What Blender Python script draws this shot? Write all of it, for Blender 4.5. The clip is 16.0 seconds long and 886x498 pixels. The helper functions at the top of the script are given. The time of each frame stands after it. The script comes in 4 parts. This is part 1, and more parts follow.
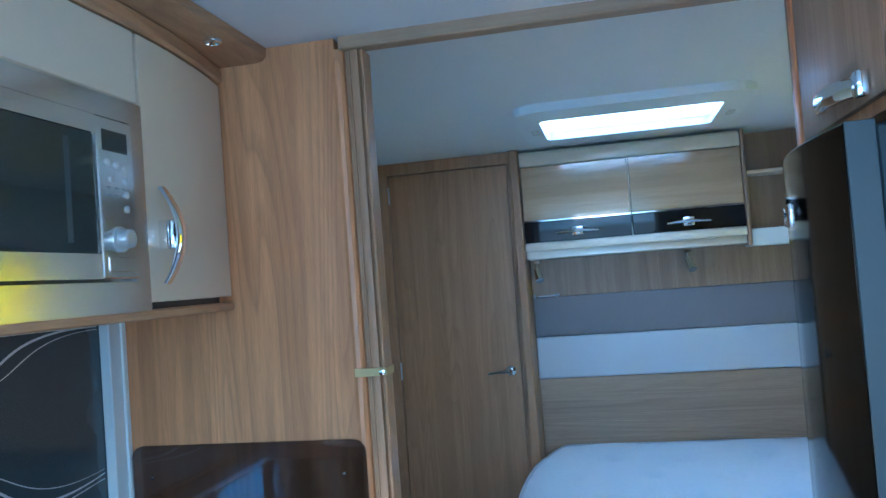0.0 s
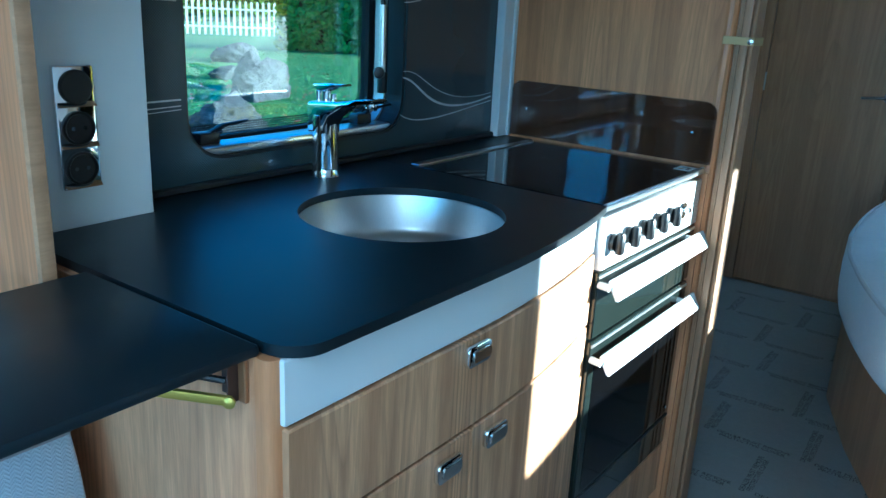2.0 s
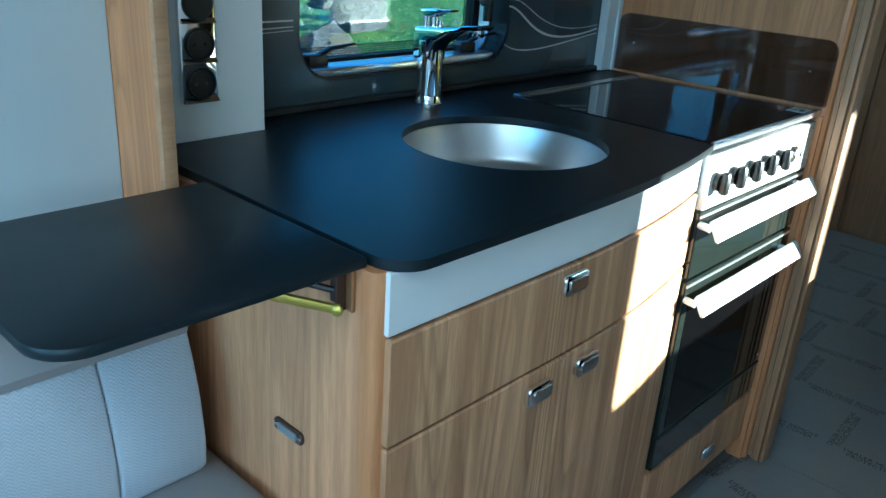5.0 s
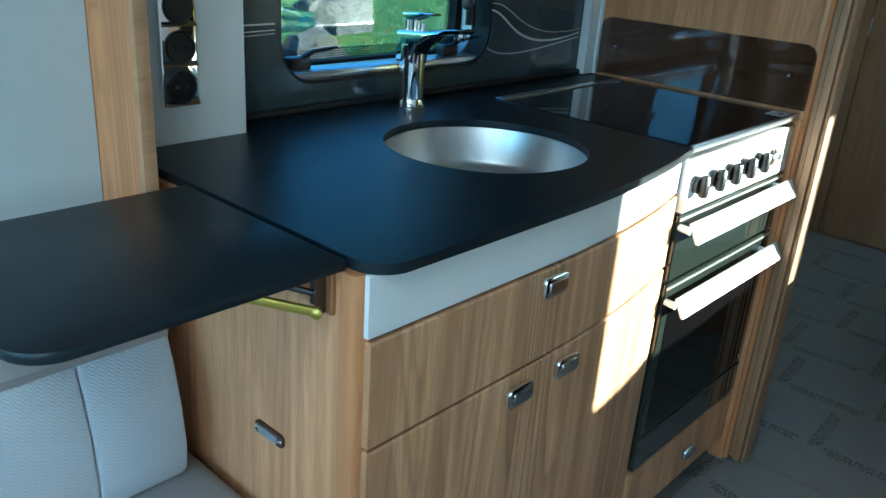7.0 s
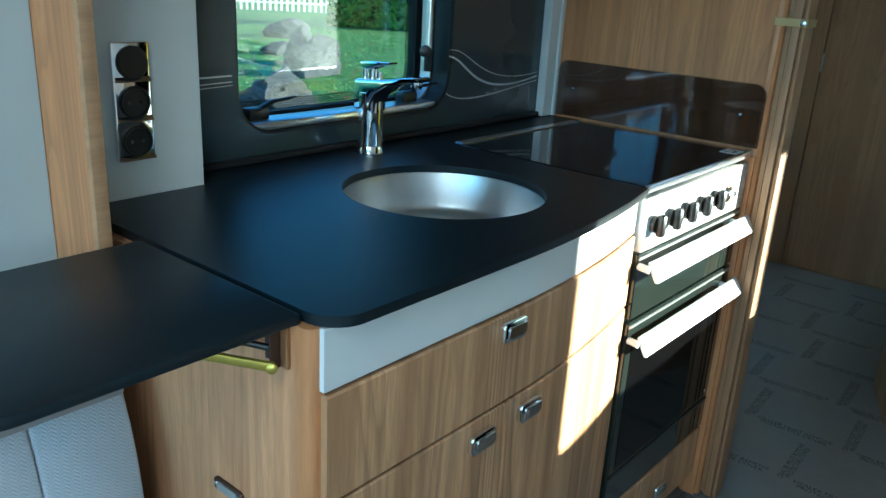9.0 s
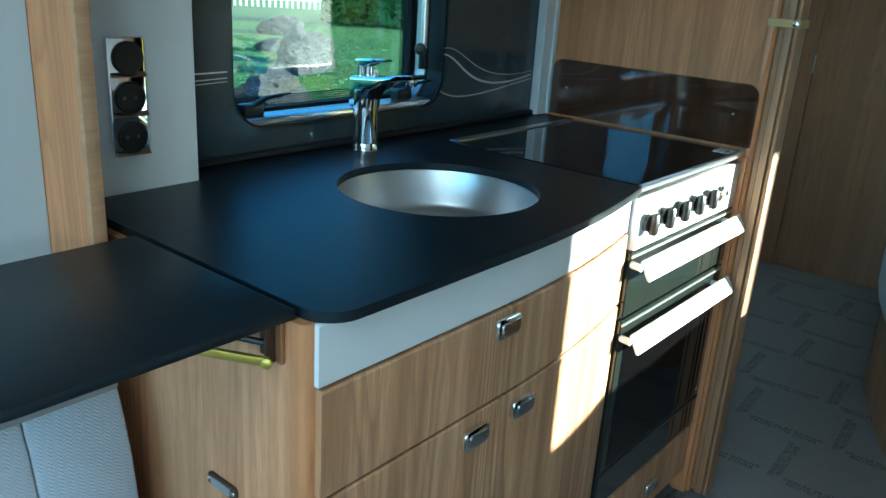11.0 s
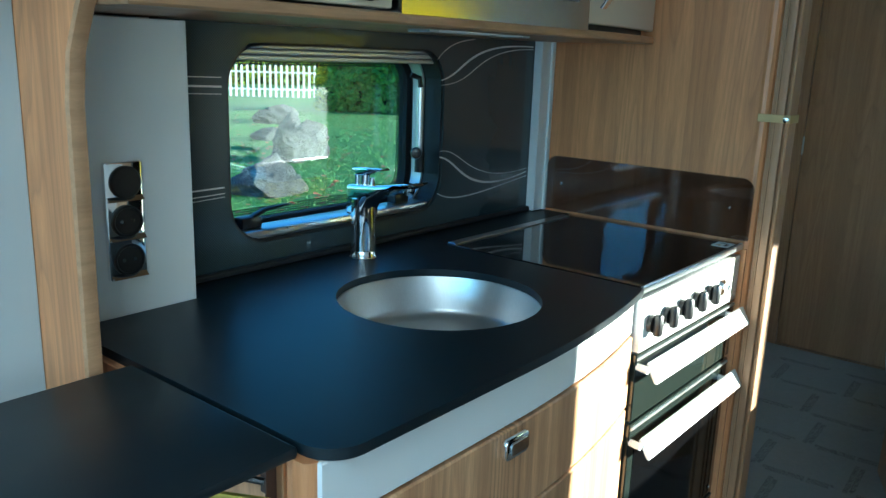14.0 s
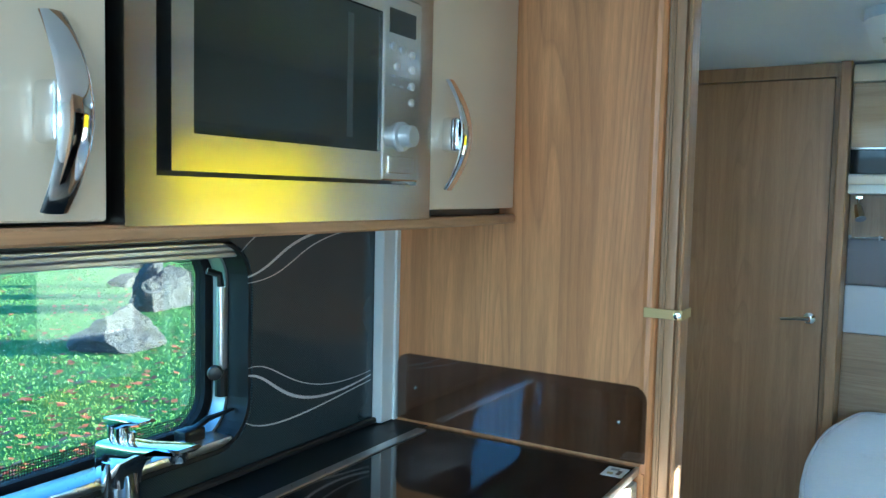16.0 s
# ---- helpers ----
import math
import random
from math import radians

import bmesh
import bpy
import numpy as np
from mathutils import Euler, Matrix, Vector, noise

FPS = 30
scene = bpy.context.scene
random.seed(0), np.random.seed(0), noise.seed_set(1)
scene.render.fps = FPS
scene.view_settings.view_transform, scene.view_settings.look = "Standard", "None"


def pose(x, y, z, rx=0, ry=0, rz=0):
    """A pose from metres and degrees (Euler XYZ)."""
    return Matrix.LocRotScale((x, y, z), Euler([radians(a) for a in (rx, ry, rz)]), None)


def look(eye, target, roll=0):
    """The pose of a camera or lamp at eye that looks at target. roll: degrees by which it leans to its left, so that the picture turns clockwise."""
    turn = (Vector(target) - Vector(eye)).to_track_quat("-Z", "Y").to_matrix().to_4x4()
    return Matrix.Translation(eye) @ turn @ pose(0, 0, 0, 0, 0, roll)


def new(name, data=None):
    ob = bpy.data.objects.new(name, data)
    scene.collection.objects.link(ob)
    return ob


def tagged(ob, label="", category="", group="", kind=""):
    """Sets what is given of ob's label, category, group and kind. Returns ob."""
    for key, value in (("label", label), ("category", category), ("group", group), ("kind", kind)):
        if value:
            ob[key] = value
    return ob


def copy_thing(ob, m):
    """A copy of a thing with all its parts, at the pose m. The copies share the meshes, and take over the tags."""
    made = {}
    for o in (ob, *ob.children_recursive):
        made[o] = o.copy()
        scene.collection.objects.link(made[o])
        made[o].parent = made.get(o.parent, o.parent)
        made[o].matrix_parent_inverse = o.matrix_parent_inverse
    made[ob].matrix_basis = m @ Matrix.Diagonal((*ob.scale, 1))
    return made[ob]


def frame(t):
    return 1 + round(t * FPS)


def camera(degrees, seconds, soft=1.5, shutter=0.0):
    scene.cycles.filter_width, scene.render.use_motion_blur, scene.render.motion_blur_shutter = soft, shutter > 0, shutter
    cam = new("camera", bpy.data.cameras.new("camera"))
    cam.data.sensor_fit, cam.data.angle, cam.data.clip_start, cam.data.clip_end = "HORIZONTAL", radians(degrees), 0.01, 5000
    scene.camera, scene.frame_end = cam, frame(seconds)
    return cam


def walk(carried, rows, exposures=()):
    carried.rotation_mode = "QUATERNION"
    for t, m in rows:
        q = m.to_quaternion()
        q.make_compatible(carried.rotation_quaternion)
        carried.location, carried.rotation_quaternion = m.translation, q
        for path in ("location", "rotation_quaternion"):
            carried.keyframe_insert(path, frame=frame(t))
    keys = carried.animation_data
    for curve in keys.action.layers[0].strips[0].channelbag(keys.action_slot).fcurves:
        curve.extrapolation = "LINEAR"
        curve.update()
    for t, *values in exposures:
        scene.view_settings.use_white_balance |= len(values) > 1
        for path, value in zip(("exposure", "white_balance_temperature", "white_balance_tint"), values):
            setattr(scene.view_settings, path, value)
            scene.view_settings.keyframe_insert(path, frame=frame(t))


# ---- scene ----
cam = camera(57.9, 16.0)
PATH = [
    (0, (1.107, -1.579, 1.355), (0.702, 0.378, 1.432), -4.3),
    (0.5, (1.14, -1.675, 1.343), (0.514, 0.224, 1.288), -3.5),
    (1, (1.185, -1.751, 1.307), (0.322, 0.039, 1.083), -1.4),
    (1.5, (1.183, -1.772, 1.27), (0.174, -0.098, 0.847), 0.6),
    (2, (1.165, -1.78, 1.237), (0.037, -0.241, 0.637), 2.9),
    (2.5, (1.156, -1.791, 1.229), (-0.023, -0.324, 0.551), 3.2),
    (3, (1.149, -1.804, 1.223), (-0.059, -0.376, 0.516), 4.3),
    (3.5, (1.157, -1.808, 1.224), (-0.071, -0.414, 0.483), 3.5),
    (4, (1.16, -1.806, 1.221), (-0.083, -0.431, 0.471), 3.7),
    (6.5, (1.168, -1.809, 1.229), (-0.087, -0.449, 0.47), 3.7),
    (7, (1.171, -1.805, 1.227), (-0.057, -0.415, 0.479), 4.1),
    (7.5, (1.178, -1.803, 1.226), (-0.034, -0.398, 0.481), 4.0),
    (8, (1.189, -1.805, 1.231), (-0.021, -0.389, 0.502), 3.7),
    (8.5, (1.186, -1.795, 1.238), (-0.017, -0.34, 0.578), 3.0),
    (9, (1.186, -1.791, 1.242), (-0.019, -0.336, 0.586), 3.2),
    (11.5, (1.188, -1.797, 1.242), (0.001, -0.328, 0.584), 3.8),
    (12, (1.187, -1.79, 1.244), (0.007, -0.308, 0.603), 3.7),
    (12.5, (1.19, -1.791, 1.247), (-0.011, -0.314, 0.632), 3.4),
    (13, (1.183, -1.791, 1.253), (-0.025, -0.306, 0.675), 3.3),
    (13.5, (1.174, -1.792, 1.261), (-0.067, -0.32, 0.721), 2.3),
    (14, (1.162, -1.779, 1.286), (-0.065, -0.271, 0.815), 2.0),
    (14.5, (1.095, -1.743, 1.309), (-0.054, -0.152, 0.926), 2.0),
    (15, (1.005, -1.67, 1.352), (-0.082, -0.008, 1.115), 2.8),
    (15.5, (0.972, -1.58, 1.373), (0.009, 0.162, 1.18), 1.3),
    (16, (0.989, -1.389, 1.377), (-0.033, 0.325, 1.241), 1.3),
]
EXPOSURES = [(0, 3.48, 4800, 4), (0.5, 3.85, 4600, 0), (1, 3.38, 4400, -5), (2.5, 2.75, 4650, -10), (4, 2.72, 4950, -8), (7, 2.7, 5550, -8), (9, 2.7, 5650, -8), (12.5, 2.72, 5500, -10), (14.5, 2.88, 5600, -7), (15, 3.05, 5750, -3), (16, 3.66, 5750, -3)]
walk(cam, [(t, look(eye, target, roll)) for t, eye, target, roll in PATH], EXPOSURES)

# ---- world, sun, daylight in the openings ----
SUN_DIR = Vector((1.0, 0.94, 0.125)).normalized()   # towards the sun
world = bpy.data.worlds.new("world")
scene.world = world
world.use_nodes = True
wn = world.node_tree.nodes
sky = wn.new("ShaderNodeTexSky")
sky.sky_type, sky.sun_disc = "NISHITA", False
sky.dust_density, sky.ozone_density = 0.0, 4.5
sky.sun_elevation = math.asin(SUN_DIR.z)
sky.sun_rotation = math.atan2(SUN_DIR.x, SUN_DIR.y)
wn["Background"].inputs["Strength"].default_value = 0.15
world.node_tree.links.new(sky.outputs["Color"], wn["Background"].inputs["Color"])
sun = new("sun", bpy.data.lights.new("sun", "SUN"))
sun.data.energy, sun.data.angle, sun.data.color = 4.4, radians(0.5), (1.0, 0.92, 0.78)
sun.matrix_world = look((6, 6, 5), Vector((6, 6, 5)) - SUN_DIR)


def daylight(name, eye, target, width, height, power, color):
    """The sky's light in an opening."""
    lamp = new(name, bpy.data.lights.new(name, "AREA"))
    lamp.data.shape, lamp.data.size, lamp.data.size_y = "RECTANGLE", width, height
    lamp.data.energy, lamp.data.color = power, color
    lamp.matrix_world = look(eye, target)
    return lamp


COOL = (0.60, 0.82, 1.0)
daylight("daylight_front", (1.08, -4.46, 1.3), (1.08, 0, 1.2), 1.5, 0.55, 4.2, (0.24, 0.60, 1.0))
daylight("daylight_side", (2.12, -3.2, 1.25), (0, -3.2, 1.1), 1.2, 0.5, 2.0, (0.92, 0.96, 0.98))
daylight("daylight_skylight", (1.215, 1.46, 1.938), (1.215, 1.46, 0), 0.61, 0.40, 0.60, COOL)
# added lamp in an unseen, assumed roof opening, brightens the kitchen side
daylight("assumed_daylight_roof", (1.1, -2.3, 1.98), (1.1, -2.3, 0), 0.6, 0.6, 2.4, (0.80, 0.92, 1.0))

# ---- mesh helpers ----


def part(name, bm, mat, parent=None, label="", smooth=35):
    """One bmesh as one object, in world places, under a thing or a part."""
    me = bpy.data.meshes.new(name)
    bmesh.ops.recalc_face_normals(bm, faces=bm.faces)
    if smooth:
        for f in bm.faces:
            f.smooth = True
        for e in bm.edges:
            if len(e.link_faces) == 2 and e.calc_face_angle(0) > radians(smooth):
                e.smooth = False
    bm.to_mesh(me)
    bm.free()
    me.materials.append(mat)
    ob = new(name, me)
    if parent is not None:
        ob.parent = parent
        at, up = Vector(parent.location), parent.parent
        while up is not None:
            at, up = at + Vector(up.location), up.parent
        if parent.type == "EMPTY":
            ob.matrix_parent_inverse = Matrix.Translation(-at)
    if label:
        ob["label"] = label
    return ob


def thing(name, at, label, category, group="", kind=""):
    ob = new(name)
    ob.location = at
    ob.empty_display_size = 0.05
    return tagged(ob, label, category, group, kind)


def whole(name, bm, mat, label, category, group="", kind="", smooth=35):
    return tagged(part(name, bm, mat, None, "", smooth), label, category, group, kind)


def block(lo, hi, bev=0.0015, seg=1):
    bm = bmesh.new()
    lo, hi = Vector(lo), Vector(hi)
    m = Matrix.Translation((lo + hi) / 2) @ Matrix.Diagonal((*(hi - lo), 1))
    bmesh.ops.create_cube(bm, size=1, matrix=m)
    if bev:
        bmesh.ops.bevel(bm, geom=bm.edges[:], offset=bev, segments=seg, affect="EDGES", profile=0.5)
    return bm


def join(*bms):
    out = bms[0]
    for b in bms[1:]:
        me = bpy.data.meshes.new("tmp")
        b.to_mesh(me)
        b.free()
        out.from_mesh(me)
        bpy.data.meshes.remove(me)
    return out


AX = {"x": (1, 2, 0), "y": (0, 2, 1), "z": (0, 1, 2)}


def lift(axis, u, v, w):
    """A place from the two coordinates across an axis and the one along it."""
    p = [0, 0, 0]
    a, b, c = AX[axis]
    p[a], p[b], p[c] = u, v, w
    return Vector(p)


def prism(axis, poly, w0, w1, bev=0.0, seg=2):
    """A polygon drawn out along an axis; bev rounds the two rims."""
    bm = bmesh.new()
    f = bm.faces.new([bm.verts.new(lift(axis, u, v, w0)) for u, v in poly])
    ext = bmesh.ops.extrude_face_region(bm, geom=[f])
    d = lift(axis, 0, 0, w1 - w0)
    bmesh.ops.translate(bm, vec=d, verts=[g for g in ext["geom"] if isinstance(g, bmesh.types.BMVert)])
    if bev:
        c = AX[axis][2]
        rim = [e for e in bm.edges if abs(e.verts[0].co[c] - e.verts[1].co[c]) < 1e-7]
        bmesh.ops.bevel(bm, geom=rim, offset=bev, segments=seg, affect="EDGES", profile=0.5)
    return bm


def rounded(u0, v0, u1, v1, r, n=6):
    """A rectangle with round corners. r: one radius, or four from the lower left on, anticlockwise."""
    rs = r if isinstance(r, (tuple, list)) else (r,) * 4
    out = []
    for (cu, cv, a0), q in zip(((u0, v0, 180), (u1, v0, 270), (u1, v1, 0), (u0, v1, 90)), rs):
        if q <= 0:
            out.append((cu, cv))
            continue
        mu, mv = cu + (q if cu == u0 else -q), cv + (q if cv == v0 else -q)
        for k in range(n + 1):
            a = radians(a0 + 90 * k / n)
            out.append((mu + q * math.cos(a), mv + q * math.sin(a)))
    return out


def plate_with_hole(axis, outer, inner, w0, w1):
    """A flat board between two outlines of any corner counts, w0 to w1."""
    bm = bmesh.new()
    loops = []
    for poly in (outer, inner):
        vs = [bm.verts.new(lift(axis, u, v, w0)) for u, v in poly]
        loops.append([bm.edges.new((vs[k], vs[(k + 1) % len(vs)])) for k in range(len(vs))])
    bmesh.ops.triangle_fill(bm, use_beauty=True, edges=loops[0] + loops[1])
    ext = bmesh.ops.extrude_face_region(bm, geom=bm.faces[:])
    bmesh.ops.translate(bm, vec=lift(axis, 0, 0, w1 - w0), verts=[g for g in ext["geom"] if isinstance(g, bmesh.types.BMVert)])
    return bm


def window_board(axis, outer, inner, r, w0, w1, n=8):
    """A rectangular board with a round-cornered opening: four strips and four corner pieces."""
    (u0, v0, u1, v1), (a0, b0, a1, b1) = outer, inner
    rects = ((u0, v0, u1, b0), (u0, b1, u1, v1), (u0, b0, a0, b1), (a1, b0, u1, b1))
    out = [prism(axis, [(p, q), (p2, q), (p2, q2), (p, q2)], w0, w1) for p, q, p2, q2 in rects]
    for cu, cv, sx, sy in ((a0, b0, 1, 1), (a1, b0, -1, 1), (a1, b1, -1, -1), (a0, b1, 1, -1)):
        arc = [(cu + sx * r * (1 - math.sin(radians(90 * k / n))), cv + sy * r * (1 - math.cos(radians(90 * k / n)))) for k in range(n + 1)]
        for p, q in zip(arc, arc[1:]):
            out.append(prism(axis, [(cu, cv), p, q], w0, w1))
    bm = join(*out)
    bmesh.ops.remove_doubles(bm, verts=bm.verts[:], dist=1e-5)
    return bm


def ring(axis, outer, inner, w0, w1):
    """A frame between two outlines with the same number of corners."""
    bm = bmesh.new()
    vs = [[bm.verts.new(lift(axis, u, v, w)) for u, v in poly] for poly, w in ((outer, w0), (outer, w1), (inner, w1), (inner, w0))]
    n = len(outer)
    for a in range(4):
        for k in range(n):
            bm.faces.new((vs[a][k], vs[a][(k + 1) % n], vs[(a + 1) % 4][(k + 1) % n], vs[(a + 1) % 4][k]))
    return bm


def tube(points, r, n=10, flat=1.0, up=(0, 0, 1)):
    """A rod through points; r: one radius or one for each. flat: thickness against width."""
    pts = [Vector(p) for p in points]
    rs = r if isinstance(r, (tuple, list)) else [r] * len(pts)
    bm = bmesh.new()
    rows = []
    for k, p in enumerate(pts):
        d = (pts[min(k + 1, len(pts) - 1)] - pts[max(k - 1, 0)]).normalized()
        a = d.cross(Vector(up))
        a = (a if a.length > 1e-4 else d.cross(Vector((1, 0, 0)))).normalized()
        b = d.cross(a).normalized()
        rows.append([bm.verts.new(p + rs[k] * (math.cos(2 * math.pi * j / n) * a + flat * math.sin(2 * math.pi * j / n) * b)) for j in range(n)])
    for s, t in zip(rows, rows[1:]):
        for j in range(n):
            bm.faces.new((s[j], s[(j + 1) % n], t[(j + 1) % n], t[j]))
    bm.faces.new(rows[0])
    bm.faces.new(rows[-1])
    return bm


def lathe(profile, centre, axis=(0, 0, 1), n=32):
    """Radius and height pairs, turned about an axis."""
    bm = bmesh.new()
    q = Vector((0, 0, 1)).rotation_difference(Vector(axis)).to_matrix()
    rows = []
    for r, h in profile:
        if r < 1e-6:
            rows.append([bm.verts.new(Vector(centre) + q @ Vector((0, 0, h)))] * n)
        else:
            rows.append([bm.verts.new(Vector(centre) + q @ Vector((r * math.cos(2 * math.pi * j / n), r * math.sin(2 * math.pi * j / n), h))) for j in range(n)])
    for s, t in zip(rows, rows[1:]):
        for j in range(n):
            vs = list(dict.fromkeys((s[j], s[(j + 1) % n], t[(j + 1) % n], t[j])))
            if len(vs) > 2:
                bm.faces.new(vs)
    return bm


def curve_between(a, b, c, n=12):
    """Points of a quadratic arc."""
    a, b, c = Vector(a), Vector(b), Vector(c)
    return [(1 - t) ** 2 * a + 2 * t * (1 - t) * b + t * t * c for t in (k / n for k in range(n + 1))]


# ---- materials ----
MATS = {}


class Nodes:
    def __init__(self, name):
        self.mat = bpy.data.materials.new(name)
        self.mat.use_nodes = True
        self.tree = self.mat.node_tree
        self.bsdf = self.tree.nodes["Principled BSDF"]
        MATS[name] = self.mat

    def add(self, kind, **values):
        node = self.tree.nodes.new(kind)
        for key, value in values.items():
            node.inputs[key.replace("_", " ")].default_value = value
        return node

    def link(self, a, b):
        self.tree.links.new(a, b)

    def coords(self, scale=(1, 1, 1), turn=(0, 0, 0)):
        tc = self.add("ShaderNodeTexCoord")
        mp = self.add("ShaderNodeMapping", Scale=scale, Rotation=turn)
        self.link(tc.outputs["Object"], mp.inputs["Vector"])
        return mp.outputs["Vector"]

    def noise(self, vec, scale, detail=4.0, rough=0.55, distortion=0.0):
        node = self.add("ShaderNodeTexNoise", Scale=scale, Detail=detail, Roughness=rough, Distortion=distortion)
        self.link(vec, node.inputs["Vector"])
        return node.outputs["Fac"]

    def ramp(self, fac, stops):
        node = self.add("ShaderNodeValToRGB")
        while len(node.color_ramp.elements) < len(stops):
            node.color_ramp.elements.new(0.5)
        for el, (at, col) in zip(node.color_ramp.elements, stops):
            el.position, el.color = at, (*col, 1)
        self.link(fac, node.inputs["Fac"])
        return node.outputs["Color"]

    def mix(self, fac, a, b, mode="MIX"):
        node = self.tree.nodes.new("ShaderNodeMix")
        node.data_type, node.blend_type = "RGBA", mode
        for sock, val in ((node.inputs[0], fac), (node.inputs[6], a), (node.inputs[7], b)):
            if isinstance(val, bpy.types.NodeSocket):
                self.link(val, sock)
            else:
                sock.default_value = val if not isinstance(val, tuple) else (*val, 1)
        return node.outputs[2]

    def bump(self, height, strength, distance=0.001):
        node = self.add("ShaderNodeBump", Strength=strength, Distance=distance)
        self.link(height, node.inputs["Height"])
        self.link(node.outputs["Normal"], self.bsdf.inputs["Normal"])

    def span(self, fac, lo, hi):
        node = self.add("ShaderNodeMapRange")
        node.inputs["To Min"].default_value, node.inputs["To Max"].default_value = lo, hi
        self.link(fac, node.inputs["Value"])
        return node.outputs["Result"]

    def set(self, **values):
        for key, value in values.items():
            sock = self.bsdf.inputs[key.replace("_", " ")]
            if isinstance(value, bpy.types.NodeSocket):
                self.link(value, sock)
            else:
                sock.default_value = (*value, 1) if isinstance(value, tuple) and len(value) == 3 else value
        return self.mat


def plain(name, colour, rough=0.5, metal=0.0, vary=0.12, scale=9.0, bump=0.0, coat=0.0):
    """Paint, plastic or metal with faint unevenness in tone and gloss."""
    n = Nodes(name)
    v = n.coords()
    big = n.noise(v, scale, 3)
    fine = n.noise(v, scale * 25, 2)
    dark = tuple(c * (1 - vary) for c in colour)
    col = n.mix(big, dark, colour)
    spread = 0.015 if metal else 0.05
    rough_v = n.span(fine, max(0.02, rough - spread), min(1, rough + spread))
    if bump:
        n.bump(fine, bump, 0.0006)
    return n.set(Base_Color=col, Roughness=rough_v, Metallic=metal, Coat_Weight=coat)


def wood(name, light, dark, along="z", rough=0.42, seed=0.0, contrast=1.0, coat=0.0, lines=0.42):
    """Printed oak or ash foil: broad bands, cathedral rings, streaks and fibres along one axis."""
    n = Nodes(name)
    s = {"z": (1, 1, 0.065), "y": (1, 0.05, 1), "x": (0.05, 1, 1)}[along]
    tc = n.add("ShaderNodeTexCoord")
    mp = n.add("ShaderNodeMapping", Scale=s, Location=(seed, seed * 0.7, seed * 1.3))
    n.link(tc.outputs["Object"], mp.inputs["Vector"])
    v = mp.outputs["Vector"]
    # boards: broad strips of even tone with soft borders
    strip_v = n.add("ShaderNodeMapping", Scale={"z": (1, 1, 0.012), "y": (1, 0.012, 1), "x": (0.012, 1, 1)}[along], Location=(seed * 2.1, seed, seed * 0.4))
    n.link(tc.outputs["Object"], strip_v.inputs["Vector"])
    band = n.noise(strip_v.outputs["Vector"], 15.0, 1, 0.4)
    streak = n.noise(v, 60.0, 5, 0.65, 0.6)
    fibre = n.noise(v, 330.0, 2, 0.6)
    # rings: lines of equal height of a slow field, drawn out along the grain
    field = n.noise(v, 5.6, 2, 0.40, 0.3)
    many = n.add("ShaderNodeMath")
    many.operation = "MULTIPLY"
    many.inputs[1].default_value = 27.0
    n.link(field, many.inputs[0])
    saw = n.add("ShaderNodeMath")
    saw.operation = "FRACT"
    n.link(many.outputs[0], saw.inputs[0])
    rings = n.ramp(saw.outputs[0], ((0.0, (0.9, 0.9, 0.9)), (0.10, (0.12, 0.12, 0.12)), (0.5, (0, 0, 0)), (1.0, (0.7, 0.7, 0.7))))
    gate = n.ramp(n.noise(v, 5.5, 1), ((0.44, (0.10, 0.10, 0.10)), (0.60, (1, 1, 1))))

    def tone(k):
        k *= contrast
        return tuple((1 - k) * p + k * q for p, q in zip(light, dark))

    col = n.ramp(band, ((0.36, tone(0.42)), (0.42, tone(0.12)), (0.50, tone(-0.05)), (0.55, tone(0.25)), (0.60, tone(0.05)), (0.68, tone(0.45))))
    col = n.mix(n.span(streak, -0.45 * contrast, 0.75 * contrast), col, dark)
    both = n.mix(1.0, rings, gate, "MULTIPLY")
    col = n.mix(n.mix(1.0, both, (lines * contrast,) * 3, "MULTIPLY"), col, tuple(p * 0.6 for p in dark))
    col = n.mix(n.span(fibre, -0.25, 0.45 * contrast), col, tuple(p * 0.75 for p in dark))
    n.bump(fibre, 0.12, 0.0004)
    return n.set(Base_Color=col, Roughness=n.span(streak, rough - 0.06, rough + 0.08), Coat_Weight=coat)


WOOD = wood("oak_foil_upright", (0.74, 0.325, 0.136), (0.36, 0.142, 0.052))
# brightened copy of the oak, makes up for missing light under the flap
WOOD_SIDE = wood("oak_foil_end_panel_brightened", (0.84, 0.43, 0.215), (0.42, 0.17, 0.07), seed=6.3, contrast=1.1, lines=0.7)
WOOD_FRONT = wood("oak_foil_fronts", (0.80, 0.455, 0.24), (0.33, 0.150, 0.065), seed=3.1, contrast=1.2, lines=0.75)
WOOD_LONG = wood("oak_foil_along_y", (0.54, 0.30, 0.158), (0.30, 0.15, 0.07), along="y", seed=1.7)
WOOD_ACROSS = wood("oak_foil_along_x", (0.42, 0.275, 0.165), (0.25, 0.15, 0.085), along="x", seed=5.2)
# greyed copy of the oak, with the skylight's sheen put into its colour
WOOD_SHEEN = wood("oak_foil_sheen_grey", (0.40, 0.265, 0.17), (0.23, 0.14, 0.085), seed=4.4, contrast=0.9)
WOOD_DOOR = wood("oak_foil_door", (0.42, 0.228, 0.115), (0.235, 0.112, 0.050), seed=8.4, contrast=0.8)
WOOD_GLOSS = wood("oak_foil_gloss", (0.44, 0.295, 0.17), (0.27, 0.165, 0.085), along="x", seed=2.2, rough=0.1, contrast=0.8, coat=1.0)
CREAM = plain("cream_laminate", (0.69, 0.575, 0.44), 0.3, vary=0.04, coat=0.25)
WHITE = plain("white_laminate", (0.80, 0.80, 0.78), 0.4, vary=0.04)
